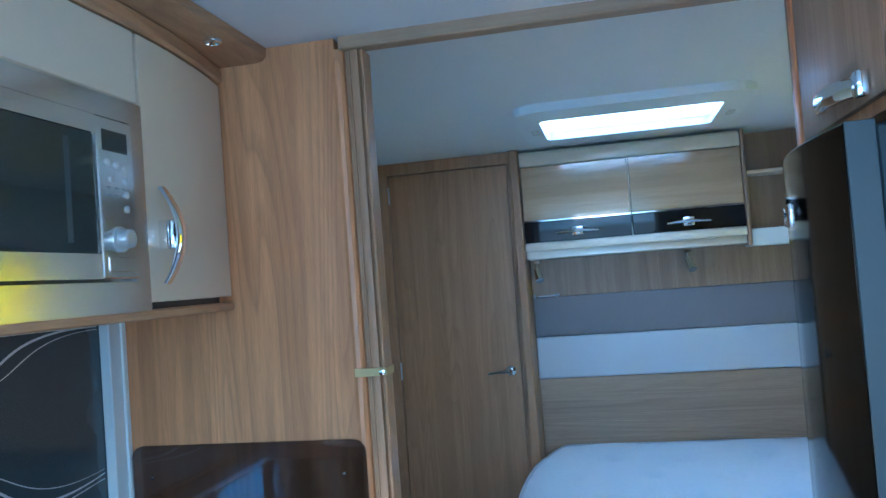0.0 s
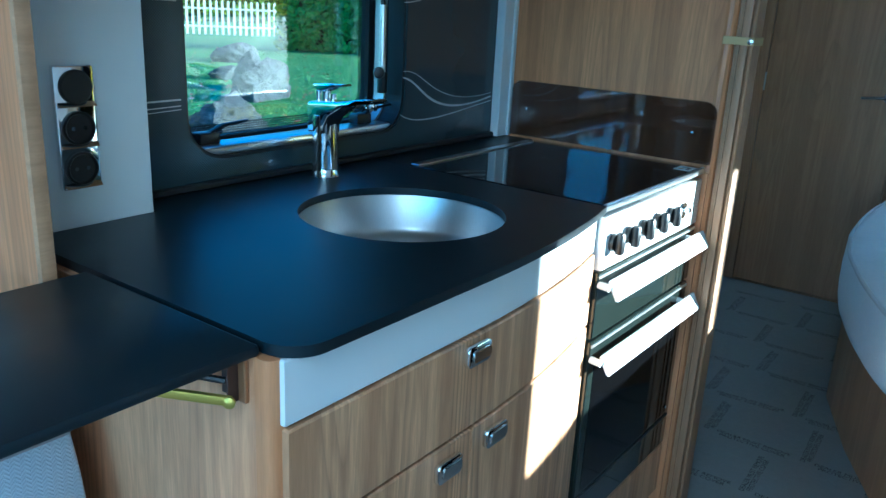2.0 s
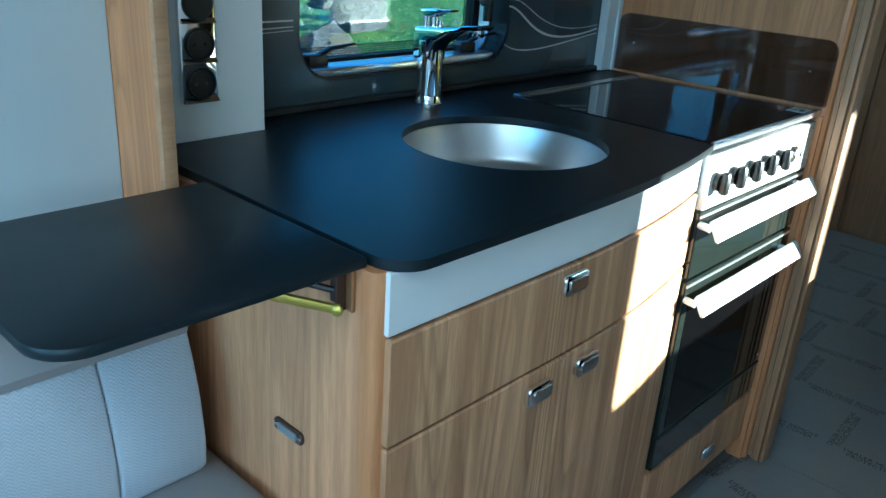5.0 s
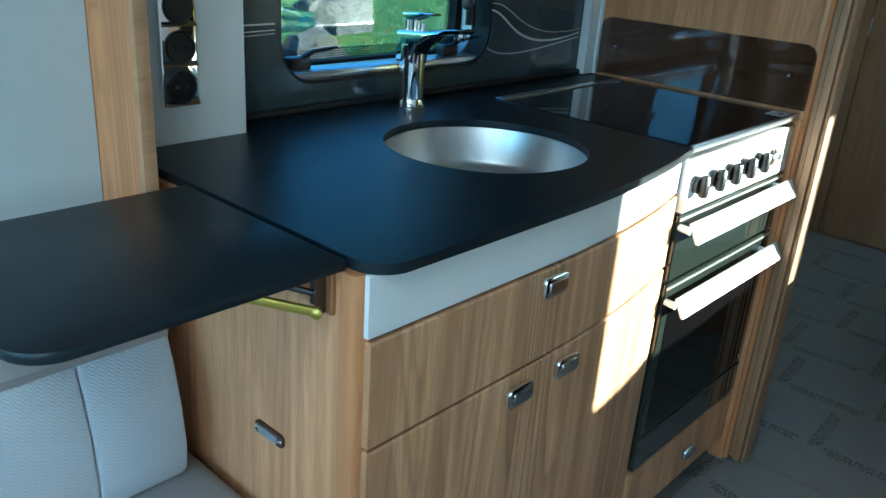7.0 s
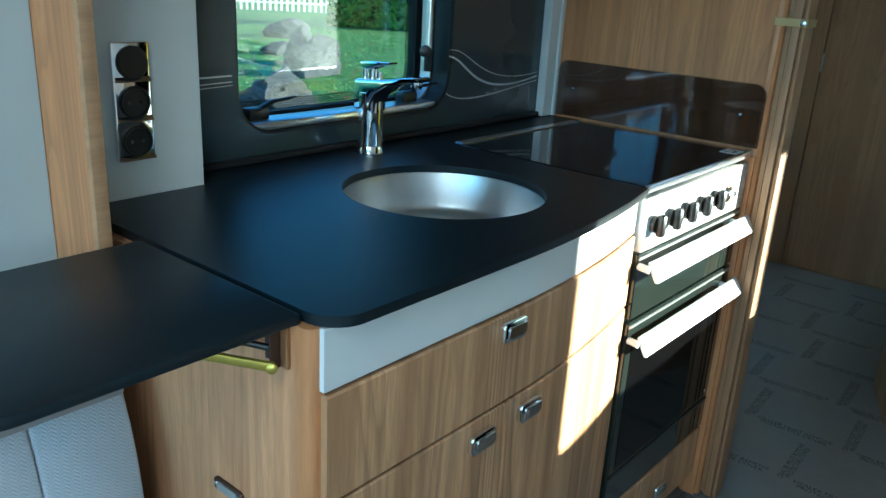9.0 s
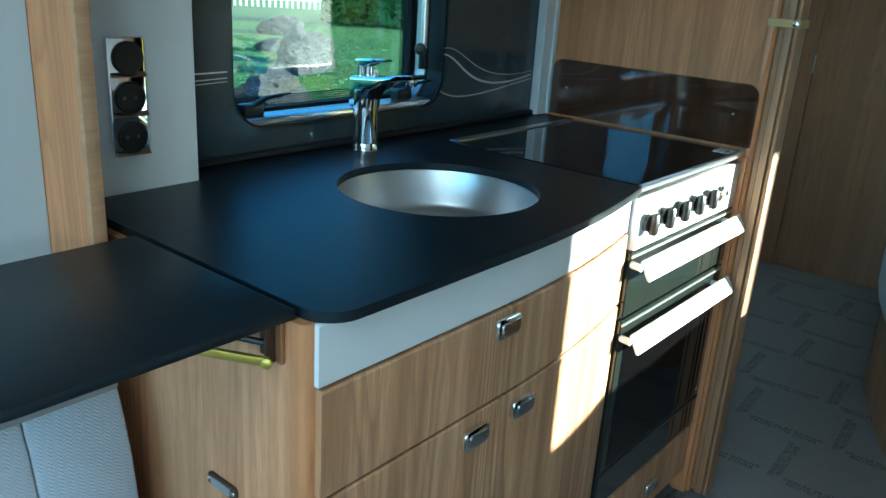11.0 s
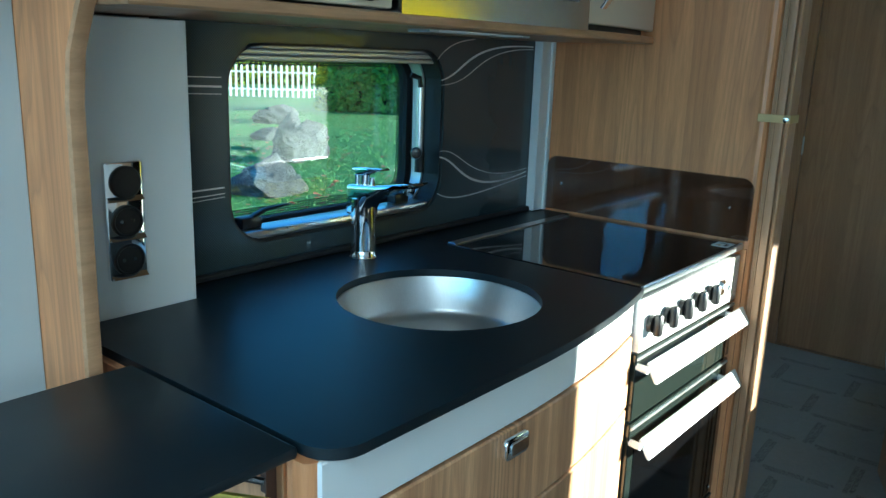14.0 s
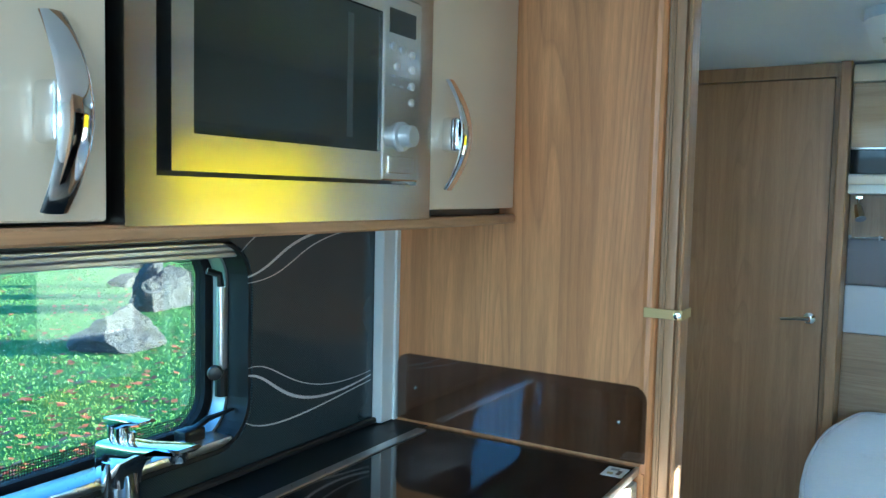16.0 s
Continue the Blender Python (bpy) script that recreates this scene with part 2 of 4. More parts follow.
PALE_BOARD = plain("pale_grey_wall_board", (0.48, 0.52, 0.52), 0.45, vary=0.06)
CEIL = plain("white_ceiling_board", (0.74, 0.75, 0.77), 0.55, vary=0.04, bump=0.05)
ENAMEL = plain("white_enamel", (0.80, 0.80, 0.79), 0.28, vary=0.03)
BLACK = plain("black_plastic", (0.012, 0.012, 0.013), 0.35, vary=0.2)
RUBBER = plain("black_rubber", (0.015, 0.015, 0.016), 0.6, vary=0.2)
GREY = plain("grey_plastic", (0.30, 0.32, 0.34), 0.4, vary=0.06)
SILVER = plain("silver_plastic", (0.55, 0.56, 0.57), 0.32, metal=0.6, vary=0.05)
ALU = plain("satin_aluminium", (0.72, 0.73, 0.74), 0.28, metal=1.0, vary=0.06)
CHROME = plain("chrome", (0.86, 0.87, 0.88), 0.06, metal=1.0, vary=0.03)
BRASS = plain("yellow_zinc_steel", (0.62, 0.47, 0.10), 0.35, metal=0.85, vary=0.25, scale=30)
DARK_GREY = plain("dark_grey_plastic", (0.038, 0.052, 0.058), 0.45, vary=0.08)
COPPER = plain("copper_zinc_steel", (0.45, 0.22, 0.10), 0.4, metal=0.6, vary=0.15, scale=25)
BROWN = plain("brown_plastic", (0.075, 0.034, 0.022), 0.4, vary=0.1)
STRAP = plain("tan_strap", (0.50, 0.36, 0.16), 0.6, vary=0.1)
HOB = plain("black_hob_glass", (0.006, 0.006, 0.007), 0.03, vary=0.1, coat=0.5)
# greenish base colour stands in for the lit floor mirrored in the black glass
OVEN_GLASS = plain("black_oven_glass", (0.016, 0.022, 0.019), 0.07, vary=0.1, coat=0.5)
FRIDGE_GLASS = plain("black_fridge_front", (0.003, 0.003, 0.0035), 0.07, vary=0.1)
FRIDGE_GLASS.node_tree.nodes["Principled BSDF"].inputs["Specular IOR Level"].default_value = 0.25
GREY_FABRIC = plain("grey_headboard_fabric", (0.22, 0.205, 0.215), 0.85, vary=0.1, bump=0.5)
PALE_FABRIC = plain("pale_headboard_fabric", (0.55, 0.56, 0.60), 0.85, vary=0.05, bump=0.5)
SEAT_FABRIC = plain("grey_suede_fabric", (0.33, 0.32, 0.32), 0.9, vary=0.12, bump=0.5)
SKYBLUE = plain("pale_plastic", (0.75, 0.77, 0.80), 0.45, vary=0.03)


def worktop_mat():
    n = Nodes("black_worktop")
    v = n.coords()
    fine = n.noise(v, 900, 2)
    smear = n.noise(v, 6, 4)
    n.bump(fine, 0.18, 0.0003)
    return n.set(Base_Color=n.mix(fine, (0.004, 0.0080, 0.0110), (0.008, 0.0165, 0.0230)), Roughness=n.span(smear, 0.34, 0.42), Specular_IOR_Level=0.38)


def steel_mat(name, along, rough=0.26):
    """Brushed steel: fine lines along one axis."""
    n = Nodes(name)
    s = {"y": (1, 0.01, 1), "x": (0.01, 1, 1), "z": (1, 1, 0.01)}[along]
    v = n.coords(s)
    line = n.noise(v, 900, 3)
    big = n.noise(n.coords(), 5, 3)
    n.bump(line, 0.05, 0.0002)
    return n.set(Base_Color=n.mix(line, (0.62, 0.61, 0.59), (0.77, 0.76, 0.74)), Metallic=1.0, Roughness=n.span(big, rough - 0.04, rough + 0.06))


def dark_board_mat():
    """Charcoal wall board with a fine mesh print."""
    n = Nodes("charcoal_wall_board")
    v = n.coords((1, 420, 420))
    ck = n.add("ShaderNodeTexChecker", Scale=1.0)
    n.link(v, ck.inputs["Vector"])
    big = n.noise(n.coords(), 5, 3)
    col = n.mix(ck.outputs["Fac"], (0.018, 0.030, 0.036), (0.042, 0.064, 0.074))
    col = n.mix(n.span(big, 0, 0.35), col, (0.046, 0.068, 0.078))
    return n.set(Base_Color=col, Roughness=0.22, Coat_Weight=0.4)


def herringbone_mat():
    """Woven pale blue-grey zigzag upholstery."""
    n = Nodes("zigzag_upholstery")
    tc = n.add("ShaderNodeTexCoord")
    sep = n.add("ShaderNodeSeparateXYZ")
    n.link(tc.outputs["Object"], sep.inputs["Vector"])

    def math_node(op, a, b=0.0):
        node = n.tree.nodes.new("ShaderNodeMath")
        node.operation = op
        for sock, val in ((node.inputs[0], a), (node.inputs[1], b)):
            if isinstance(val, bpy.types.NodeSocket):
                n.link(val, sock)
            else:
                sock.default_value = val
        return node.outputs[0]

    along = math_node("ADD", sep.outputs["Y"], math_node("MULTIPLY", sep.outputs["X"], 0.6))
    zig = math_node("PINGPONG", math_node("MULTIPLY", along, 165.0), 1.0)
    row = math_node("ADD", math_node("MULTIPLY", sep.outputs["Z"], 215.0), zig)
    wave = math_node("PINGPONG", row, 0.5)
    weave = n.noise(n.coords(), 700, 3)
    big = n.noise(n.coords(), 4, 3)
    height = math_node("ADD", math_node("MULTIPLY", wave, 2.0), math_node("MULTIPLY", weave, 0.6))
    n.bump(height, 0.55, 0.0011)
    col = n.mix(n.span(wave, 0.0, 1.6), (0.46, 0.49, 0.53), (0.60, 0.64, 0.68))
    col = n.mix(n.span(big, 0, 0.25), col, (0.44, 0.47, 0.51))
    return n.set(Base_Color=col, Roughness=0.9, Sheen_Weight=0.3)


def mattress_mat():
    n = Nodes("quilted_mattress_cover")
    v = n.coords()
    weave = n.noise(v, 60, 4, 0.6, 1.0)
    fine = n.noise(v, 500, 2)
    n.bump(n.mix(0.35, weave, fine), 0.9, 0.007)
    return n.set(Base_Color=n.mix(weave, (0.63, 0.67, 0.73), (0.76, 0.79, 0.83)), Roughness=0.85, Sheen_Weight=0.2)


def floor_cover_mat():
    """Grey protective film over vinyl, creased and dusty."""
    n = Nodes("grey_floor_film")
    v = n.coords()
    big = n.noise(v, 3.5, 5)
    fine = n.noise(v, 45, 4, 0.6, 1.5)
    n.bump(fine, 0.35, 0.003)
    col = n.mix(big, (0.22, 0.21, 0.20), (0.31, 0.30, 0.285))
    return n.set(Base_Color=n.mix(n.span(fine, 0, 0.4), col, (0.16, 0.155, 0.15)), Roughness=n.span(fine, 0.35, 0.6))


def clear_sheet(name, tint, rough, base=0.04):
    """Clear or smoked acrylic: a see-through tint under a mirror that strengthens towards grazing."""
    n = Nodes(name)
    glass = n.add("ShaderNodeBsdfTransparent", Color=(*tint, 1))
    gloss = n.add("ShaderNodeBsdfGlossy", Color=(1, 1, 1, 1), Roughness=rough)
    facing = n.add("ShaderNodeLayerWeight", Blend=0.5)
    power = n.add("ShaderNodeMath")
    power.operation = "POWER"
    power.inputs[1].default_value = 5.0
    n.link(facing.outputs["Facing"], power.inputs[0])
    mix = n.tree.nodes.new("ShaderNodeMixShader")
    n.link(n.span(power.outputs[0], base, 1.0), mix.inputs[0])
    n.link(glass.outputs[0], mix.inputs[1])
    n.link(gloss.outputs[0], mix.inputs[2])
    n.link(mix.outputs[0], n.tree.nodes["Material Output"].inputs["Surface"])
    return n.mat


def blind_mat():
    """Thin yellow cloth that the sun shines through."""
    n = Nodes("yellow_blind_cloth")
    weave = n.noise(n.coords(), 600, 2)
    col = n.mix(weave, (0.54, 0.47, 0.06), (0.62, 0.55, 0.10))
    through_cloth = n.add("ShaderNodeBsdfTranslucent")
    n.link(col, through_cloth.inputs["Color"])
    cloth = n.add("ShaderNodeBsdfDiffuse")
    n.link(col, cloth.inputs["Color"])
    mix = n.add("ShaderNodeMixShader")
    mix.inputs[0].default_value = 0.4
    n.link(through_cloth.outputs[0], mix.inputs[1])
    n.link(cloth.outputs[0], mix.inputs[2])
    n.link(mix.outputs[0], n.tree.nodes["Material Output"].inputs["Surface"])
    return n.mat


def diffuser_mat():
    """Milky skylight sheet."""
    n = Nodes("milky_skylight_sheet")
    sheet = n.add("ShaderNodeBsdfTranslucent", Color=(0.92, 0.93, 0.95, 1))
    n.link(sheet.outputs[0], n.tree.nodes["Material Output"].inputs["Surface"])
    return n.mat


def grass_mat():
    n = Nodes("autumn_lawn")
    v = n.coords()
    a, b, c = n.noise(v, 0.9, 5), n.noise(v, 14, 5, 0.65), n.noise(v, 60, 3)
    col = n.ramp(a, ((0.3, (0.062, 0.205, 0.030)), (0.55, (0.080, 0.240, 0.035)), (0.75, (0.125, 0.235, 0.04))))
    col = n.mix(n.span(b, -0.4, 0.8), col, (0.035, 0.130, 0.022))
    n.bump(n.mix(0.5, b, c), 0.35, 0.02)
    return n.set(Base_Color=col, Roughness=0.85)


def rock_mat():
    n = Nodes("pale_grey_rock")
    v = n.coords()
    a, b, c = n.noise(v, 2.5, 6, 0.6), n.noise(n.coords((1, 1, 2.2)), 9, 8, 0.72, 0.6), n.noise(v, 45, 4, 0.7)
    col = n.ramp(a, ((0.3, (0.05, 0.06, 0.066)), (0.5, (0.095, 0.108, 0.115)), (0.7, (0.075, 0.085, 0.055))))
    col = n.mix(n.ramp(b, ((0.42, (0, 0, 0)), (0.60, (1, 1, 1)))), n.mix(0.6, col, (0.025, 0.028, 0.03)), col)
    n.bump(n.mix(0.35, b, c), 1.0, 0.12)
    return n.set(Base_Color=col, Roughness=0.9)


def leaf_mat(name, a, b):
    n = Nodes(name)
    geo = n.add("ShaderNodeNewGeometry")
    col = n.ramp(geo.outputs["Random Per Island"], ((0.0, a), (1.0, b)))
    return n.set(Base_Color=col, Roughness=0.6, Subsurface_Weight=0.0)


WORKTOP = worktop_mat()
STEEL = steel_mat("brushed_steel_along_y", "y", 0.16)
SINK_STEEL = steel_mat("satin_sink_steel", "z", 0.36)
BOARD = dark_board_mat()
PRINT = plain("silver_print", (0.60, 0.61, 0.62), 0.35, vary=0.05)
ZIGZAG = herringbone_mat()
MATTRESS = mattress_mat()
FILM = floor_cover_mat()
VINYL = plain("grey_vinyl", (0.20, 0.19, 0.18), 0.5, vary=0.15)
SMOKED = clear_sheet("smoked_acrylic", (0.62, 0.61, 0.62), 0.03, 0.07)
BLIND = blind_mat()
MILKY = diffuser_mat()
def dotted_mat():
    """Black dots printed on clear acrylic."""
    n = Nodes("dotted_border_print")
    ck = n.add("ShaderNodeTexChecker", Scale=1.0)
    n.link(n.coords((1, 330, 330), (radians(45), 0, 0)), ck.inputs["Vector"])
    clear = n.add("ShaderNodeBsdfTransparent")
    mix = n.add("ShaderNodeMixShader")
    n.link(ck.outputs["Fac"], mix.inputs[0])
    n.link(n.bsdf.outputs[0], mix.inputs[1])
    n.link(clear.outputs[0], mix.inputs[2])
    n.link(mix.outputs[0], n.tree.nodes["Material Output"].inputs["Surface"])
    return n.set(Base_Color=(0.01, 0.01, 0.011), Roughness=0.5)


DOTS = dotted_mat()
PANE = clear_sheet("window_acrylic", (0.90, 0.93, 0.93), 0.02, 0.065)
GRASS = grass_mat()
ROCK = rock_mat()
HEDGE_LEAF = leaf_mat("hedge_leaf", (0.06, 0.17, 0.014), (0.24, 0.37, 0.03))
FALLEN = leaf_mat("fallen_leaf", (0.26, 0.040, 0.018), (0.38, 0.13, 0.045))
INK = plain("black_ink", (0.02, 0.02, 0.02), 0.6)

# ---- structure ----
W, L0, L1, H = 2.16, -4.5, 2.32, 1.875     # inner width, front and back end, ceiling
WT = 0.90                                   # worktop


def structure(name, bm, mat, label, category):
    return whole(name, bm, mat, label, category, kind="structure", smooth=0)


structure("floor", block((-0.03, L0, -0.05), (W + 0.03, L1 + 0.03, 0), 0), VINYL, "grey vinyl floor under the protective film", "floor")
WIN = (-0.968, 0.948, -0.402, 1.297)        # kitchen window: y, z to y, z
structure("wall_west", window_board("x", (L0, 0, L1, 1.955), WIN, 0.075, -0.045, 0.0), WHITE, "white side wall with the kitchen window", "wall")
BW = (0.688, 0.682, 1.505, 1.56)               # bedroom side window
LW = (-3.8, 0.95, -2.6, 1.5)
east = window_board("x", (0.0, 0, L1, 1.955), BW, 0.02, W, W + 0.045)
structure("wall_east", east, WHITE, "white side wall with the bedroom window", "wall")
structure("wall_east_front", window_board("x", (L0, 0, 0, 1.955), LW, 0.06, W, W + 0.045), WHITE, "white lounge side wall with a window", "wall")
structure("wall_south", window_board("y", (-0.03, 0, W + 0.03, 1.955), (0.3, 1.0, 1.86, 1.58), 0.06, L0 - 0.045, L0), WHITE, "white front wall with a wide window", "wall")
structure("wall_north", block((-0.03, L1, 0), (W + 0.03, L1 + 0.045, 1.955), 0), WOOD_DOOR, "oak foil rear wall", "wall")
ROOF = (0.90, 1.25, 1.53, 1.67)
structure("ceiling", window_board("z", (-0.03, L0, W + 0.03, 0), (0.8, -2.6, 1.4, -2.0), 0.05, H, H + 0.04), CEIL, "white kitchen ceiling board", "ceiling")
structure("ceiling_bedroom", window_board("z", (-0.03, 0, W + 0.03, L1), ROOF, 0.03, 1.915, 1.95), CEIL, "white bedroom ceiling board", "ceiling")

# ---- kitchen: curves of the bowed fronts ----


def top_x(y):
    """Front edge of the worktop."""
    return 0.635 - 0.258 * max(0.0, y + 0.95) ** 2


def face_x(y):
    return top_x(y) - 0.013


def over_x(y):
    """Front of the overhead lockers."""
    s = max(0.0, (y + 0.42) / 0.42)
    return 0.362 - 0.046 * s * s


def bowed(fn, y0, y1, z0, z1, thick, bev=0.0015, off=0.0, n=10):
    ys = [y0 + (y1 - y0) * k / n for k in range(n + 1)]
    poly = [(fn(y) + off, y) for y in ys] + [(fn(y) + off - thick, y) for y in reversed(ys)]
    return prism("z", poly, z0, z1, bev, 1)


# ---- kitchen wall: board, window, partition ----
BX = 0.03
board = window_board("x", (-1.085, 0.885, -0.001, 1.36), WIN, 0.075, 0.001, BX)
wall_board = whole("wall_board", board, BOARD, "charcoal wall board with a printed silver wave", "wall panel", smooth=0)


def ribbon(points, width):
    """A thin printed line on the board."""
    bm = bmesh.new()
    rows = []
    for k, (y, z) in enumerate(points):
        a, b = points[max(k - 1, 0)], points[min(k + 1, len(points) - 1)]
        d = Vector((b[0] - a[0], b[1] - a[1])).normalized()
        w = width * (0.35 + 0.65 * math.sin(math.pi * min(1, max(0, 0.12 + 0.8 * k / (len(points) - 1)))))
        rows.append([bm.verts.new((BX + 0.0009, y - s * d.y * w / 2, z + s * d.x * w / 2)) for s in (-1, 1)])
    for s, t in zip(rows, rows[1:]):
        bm.faces.new((s[0], s[1], t[1], t[0]))
    return bm


def swoop(a, b, c, d, n=24):
    a, b, c, d = (Vector(p) for p in (a, b, c, d))
    return [tuple((1 - t) ** 3 * a + 3 * t * (1 - t) ** 2 * b + 3 * t * t * (1 - t) * c + t ** 3 * d) for t in (k / n for k in range(n + 1))]


for pts, w in (
    (swoop((-0.412, 1.065), (-0.335, 1.055), (-0.33, 0.955), (-0.062, 1.003)), 0.0055),
    (swoop((-0.412, 1.078), (-0.33, 1.085), (-0.31, 0.985), (-0.062, 1.012)), 0.002),
    (swoop((-0.417, 0.985), (-0.36, 0.95), (-0.22, 0.975), (-0.062, 0.992)), 0.003),
    (swoop((-0.415, 1.232), (-0.32, 1.25), (-0.34, 1.318), (-0.062, 1.312)), 0.005),
    (swoop((-0.415, 1.222), (-0.28, 1.225), (-0.31, 1.305), (-0.062, 1.306)), 0.002),
    (swoop((-0.43, 1.275), (-0.40, 1.305), (-0.36, 1.318), (-0.30, 1.322)), 0.002),
    ([(-1.083, 1.240), (-0.978, 1.238)], 0.003), ([(-1.083, 1.226), (-0.978, 1.223)], 0.006), ([(-1.083, 1.214), (-0.978, 1.211)], 0.0022),
    ([(-1.083, 1.055), (-0.978, 1.056)], 0.005), ([(-1.083, 1.043), (-0.978, 1.046)], 0.003), ([(-1.083, 1.036), (-0.978, 1.040)], 0.002),
):
    part("printed_line", ribbon(pts, w), PRINT, wall_board)
part("lower_seal", block((BX, -1.085, 0.901), (BX + 0.012, -0.045, 0.913), 0.003), RUBBER, wall_board, "black sealing strip")


def inset(d, r):
    return rounded(WIN[0] + d, WIN[1] + d, WIN[2] - d, WIN[3] - d, max(r, 0.01), 8)


window = structure("window_1", ring("x", inset(-0.004, 0.079), inset(0.006, 0.070), -0.075, BX - 0.004), RUBBER, "kitchen window in a black rubber frame", "window")
part("window_frame", ring("x", inset(0.0062, 0.07), inset(0.011, 0.066), -0.052, -0.022), SILVER, window, "silver inner frame")
part("sash", ring("x", inset(0.0062, 0.070), inset(0.020, 0.058), -0.085, -0.062), RUBBER, window, "black sash")
pane = part("pane", prism("x", rounded(WIN[0] + 0.019, WIN[1] + 0.019, WIN[2] - 0.019, WIN[3] - 0.019, 0.055, 8), -0.078, -0.074), PANE, window, "clear acrylic pane", smooth=0)
pane.visible_shadow = False
part("dotted_border", ring("x", inset(0.019, 0.055), inset(0.042, 0.040), -0.0735, -0.0732), DOTS, window, "dotted black border print", smooth=0)
part("window_sill", block((-0.03, -0.930, 0.951), (BX - 0.006, -0.440, 0.969), 0.004, 2), ALU, window, "satin aluminium lower rail")
part("blind_cassette", join(*[block((-0.03, -0.945, z), (BX - 0.004 - 0.004 * k, -0.425, z + 0.009), 0.002) for k, z in enumerate((1.286, 1.276, 1.266))]), SILVER, window, "silver blind cassette")
part("stay", tube([(-0.010, -0.435, 1.06), (-0.010, -0.435, 1.215)], 0.008, 12), ALU, window, "aluminium window stay")
part("stay_hook", join(tube([(-0.010, -0.435, 1.215), (-0.012, -0.437, 1.235), (-0.022, -0.455, 1.242)], 0.006, 8), tube([(-0.008, -0.435, 1.03), (-0.008, -0.435, 1.075)], 0.011, 10)), BLACK, window)
part("stay_knob", lathe([(0, 0.022), (0.011, 0.02), (0.013, 0.012), (0.011, 0), (0, 0)], (-0.005, -0.452, 1.075), (0.6, -0.6, 0), 16), BLACK, window)
for y in (-0.90, -0.50):
    catch = part("catch", join(block((-0.025, y - 0.022, 0.968), (0.002, y + 0.022, 0.990), 0.004, 2), tube([(-0.008, y, 0.985), (-0.004, y + 0.03, 0.999), (-0.002, y + 0.085, 1.004)], [0.008, 0.007, 0.004], 8, 0.6)), BLACK, window, "black window catch")
part("stay_socket", tube([(0.008, -0.66, 0.968), (0.008, -0.60, 0.968)], 0.011, 12), GREY, window)

structure("trim", join(block((BX, -0.055, 0.902), (BX + 0.024, -0.002, 1.338), 0.002), block((BX + 0.024, -0.016, 0.902), (BX + 0.030, -0.002, 1.338), 0.001)), WHITE, "white upright corner trim", "trim")
structure("wall_partition", block((0.001, 0.0, 0.0), (0.580, 0.03, H), 0.001), WOOD, "oak foil partition beside the cooker", "wall")
structure("trim_partition", tube([(0.582, 0.014, 0.0), (0.582, 0.014, 1.85)], 0.016, 12), WOOD, "rounded oak edge of the partition", "trim")
structure("trim_header", block((0.59, -0.006, 1.848), (W, 0.036, H + 0.035), 0.003), WOOD_ACROSS, "oak rail under the ceiling for the folding door", "trim")

fold = thing("folding_door", (0.63, 0.02, 0), "folded oak foil concertina door held by a strap", "door")
for x0, x1, front in ((0.5995, 0.606, 0.010), (0.6075, 0.612, 0.004), (0.6135, 0.630, 0.0), (0.6315, 0.6340, 0.006)):
    part("panel", prism("z", rounded(x0, front, x1, 0.052, 0.0014, 3), 0.012, 1.846, 0), WOOD_DOOR, fold)
part("end_rail", block((0.6350, 0.001, 0.012), (0.6415, 0.053, 1.846), 0.002), WOOD_DOOR, fold)
strap = thing("strap", (0.62, 0, 1.178), "tan webbing strap with a chrome stud", "strap")
part("band", join(block((0.578, -0.008, 1.170), (0.6465, -0.004, 1.187), 0.001), block((0.6430, -0.008, 1.170), (0.6465, 0.05, 1.187), 0.001)), STRAP, strap)
part("stud", lathe([(0, 0.008), (0.006, 0.006), (0.007, 0), (0, 0)], (0.638, -0.008, 1.178), (0, -1, 0), 14), CHROME, strap, "chrome stud")

splash = thing("splash_panel", (0.32, -0.006, 0.905), "smoked acrylic splashback screwed to the partition", "splashback")
part("sheet", prism("y", rounded(0.060, 0.907, 0.590, 1.045, (0.002, 0.002, 0.028, 0.028), 6), -0.008, -0.003), SMOKED, splash)
for x in (0.107, 0.541):
    part("screw", lathe([(0, 0.003), (0.003, 0.0025), (0.0045, 0), (0, 0)], (x, -0.008, 0.975), (0, -1, 0), 12), CHROME, splash)

# ---- worktop with sink ----
SC, SR = (0.362, -0.801), 0.169
edge = [(top_x(y), y) for y in (-0.508 - 0.7 * k / 20 for k in range(21))]
edge = [(0.018 + BX - 0.016, -0.508)] + [(top_x(-0.508), -0.508)] + edge[1:]
corner = [(0.635 - 0.045 + 0.045 * math.cos(radians(a)), -1.247 - 0.045 * math.sin(radians(a))) for a in range(0, 91, 9)]
outline = edge + corner + [(0.178, -1.292), (0.104, -1.248), (0.102, -1.082), (BX + 0.002, -1.082)]
circle = [(SC[0] + SR * math.cos(2 * math.pi * k / 72), SC[1] + SR * math.sin(2 * math.pi * k / 72)) for k in range(72)]
top = plate_with_hole("z", outline, circle, WT - 0.013, WT)
worktop = whole("worktop", top, WORKTOP, "matt black worktop with a rounded corner", "worktop")
back = block((BX + 0.002, -0.507, WT - 0.013), (0.135, -0.002, WT), 0.001)
part("back_strip", back, WORKTOP, worktop)
bowl = [(SR + 0.012, WT - 0.0135), (SR - 0.001, WT - 0.0135), (SR - 0.003, WT - 0.020), (SR - 0.010, WT - 0.072), (SR - 0.014, WT - 0.080), (SR - 0.022, WT - 0.085), (SR - 0.036, WT - 0.087), (0.03, WT - 0.092), (0.028, WT - 0.096), (0, WT - 0.096)]
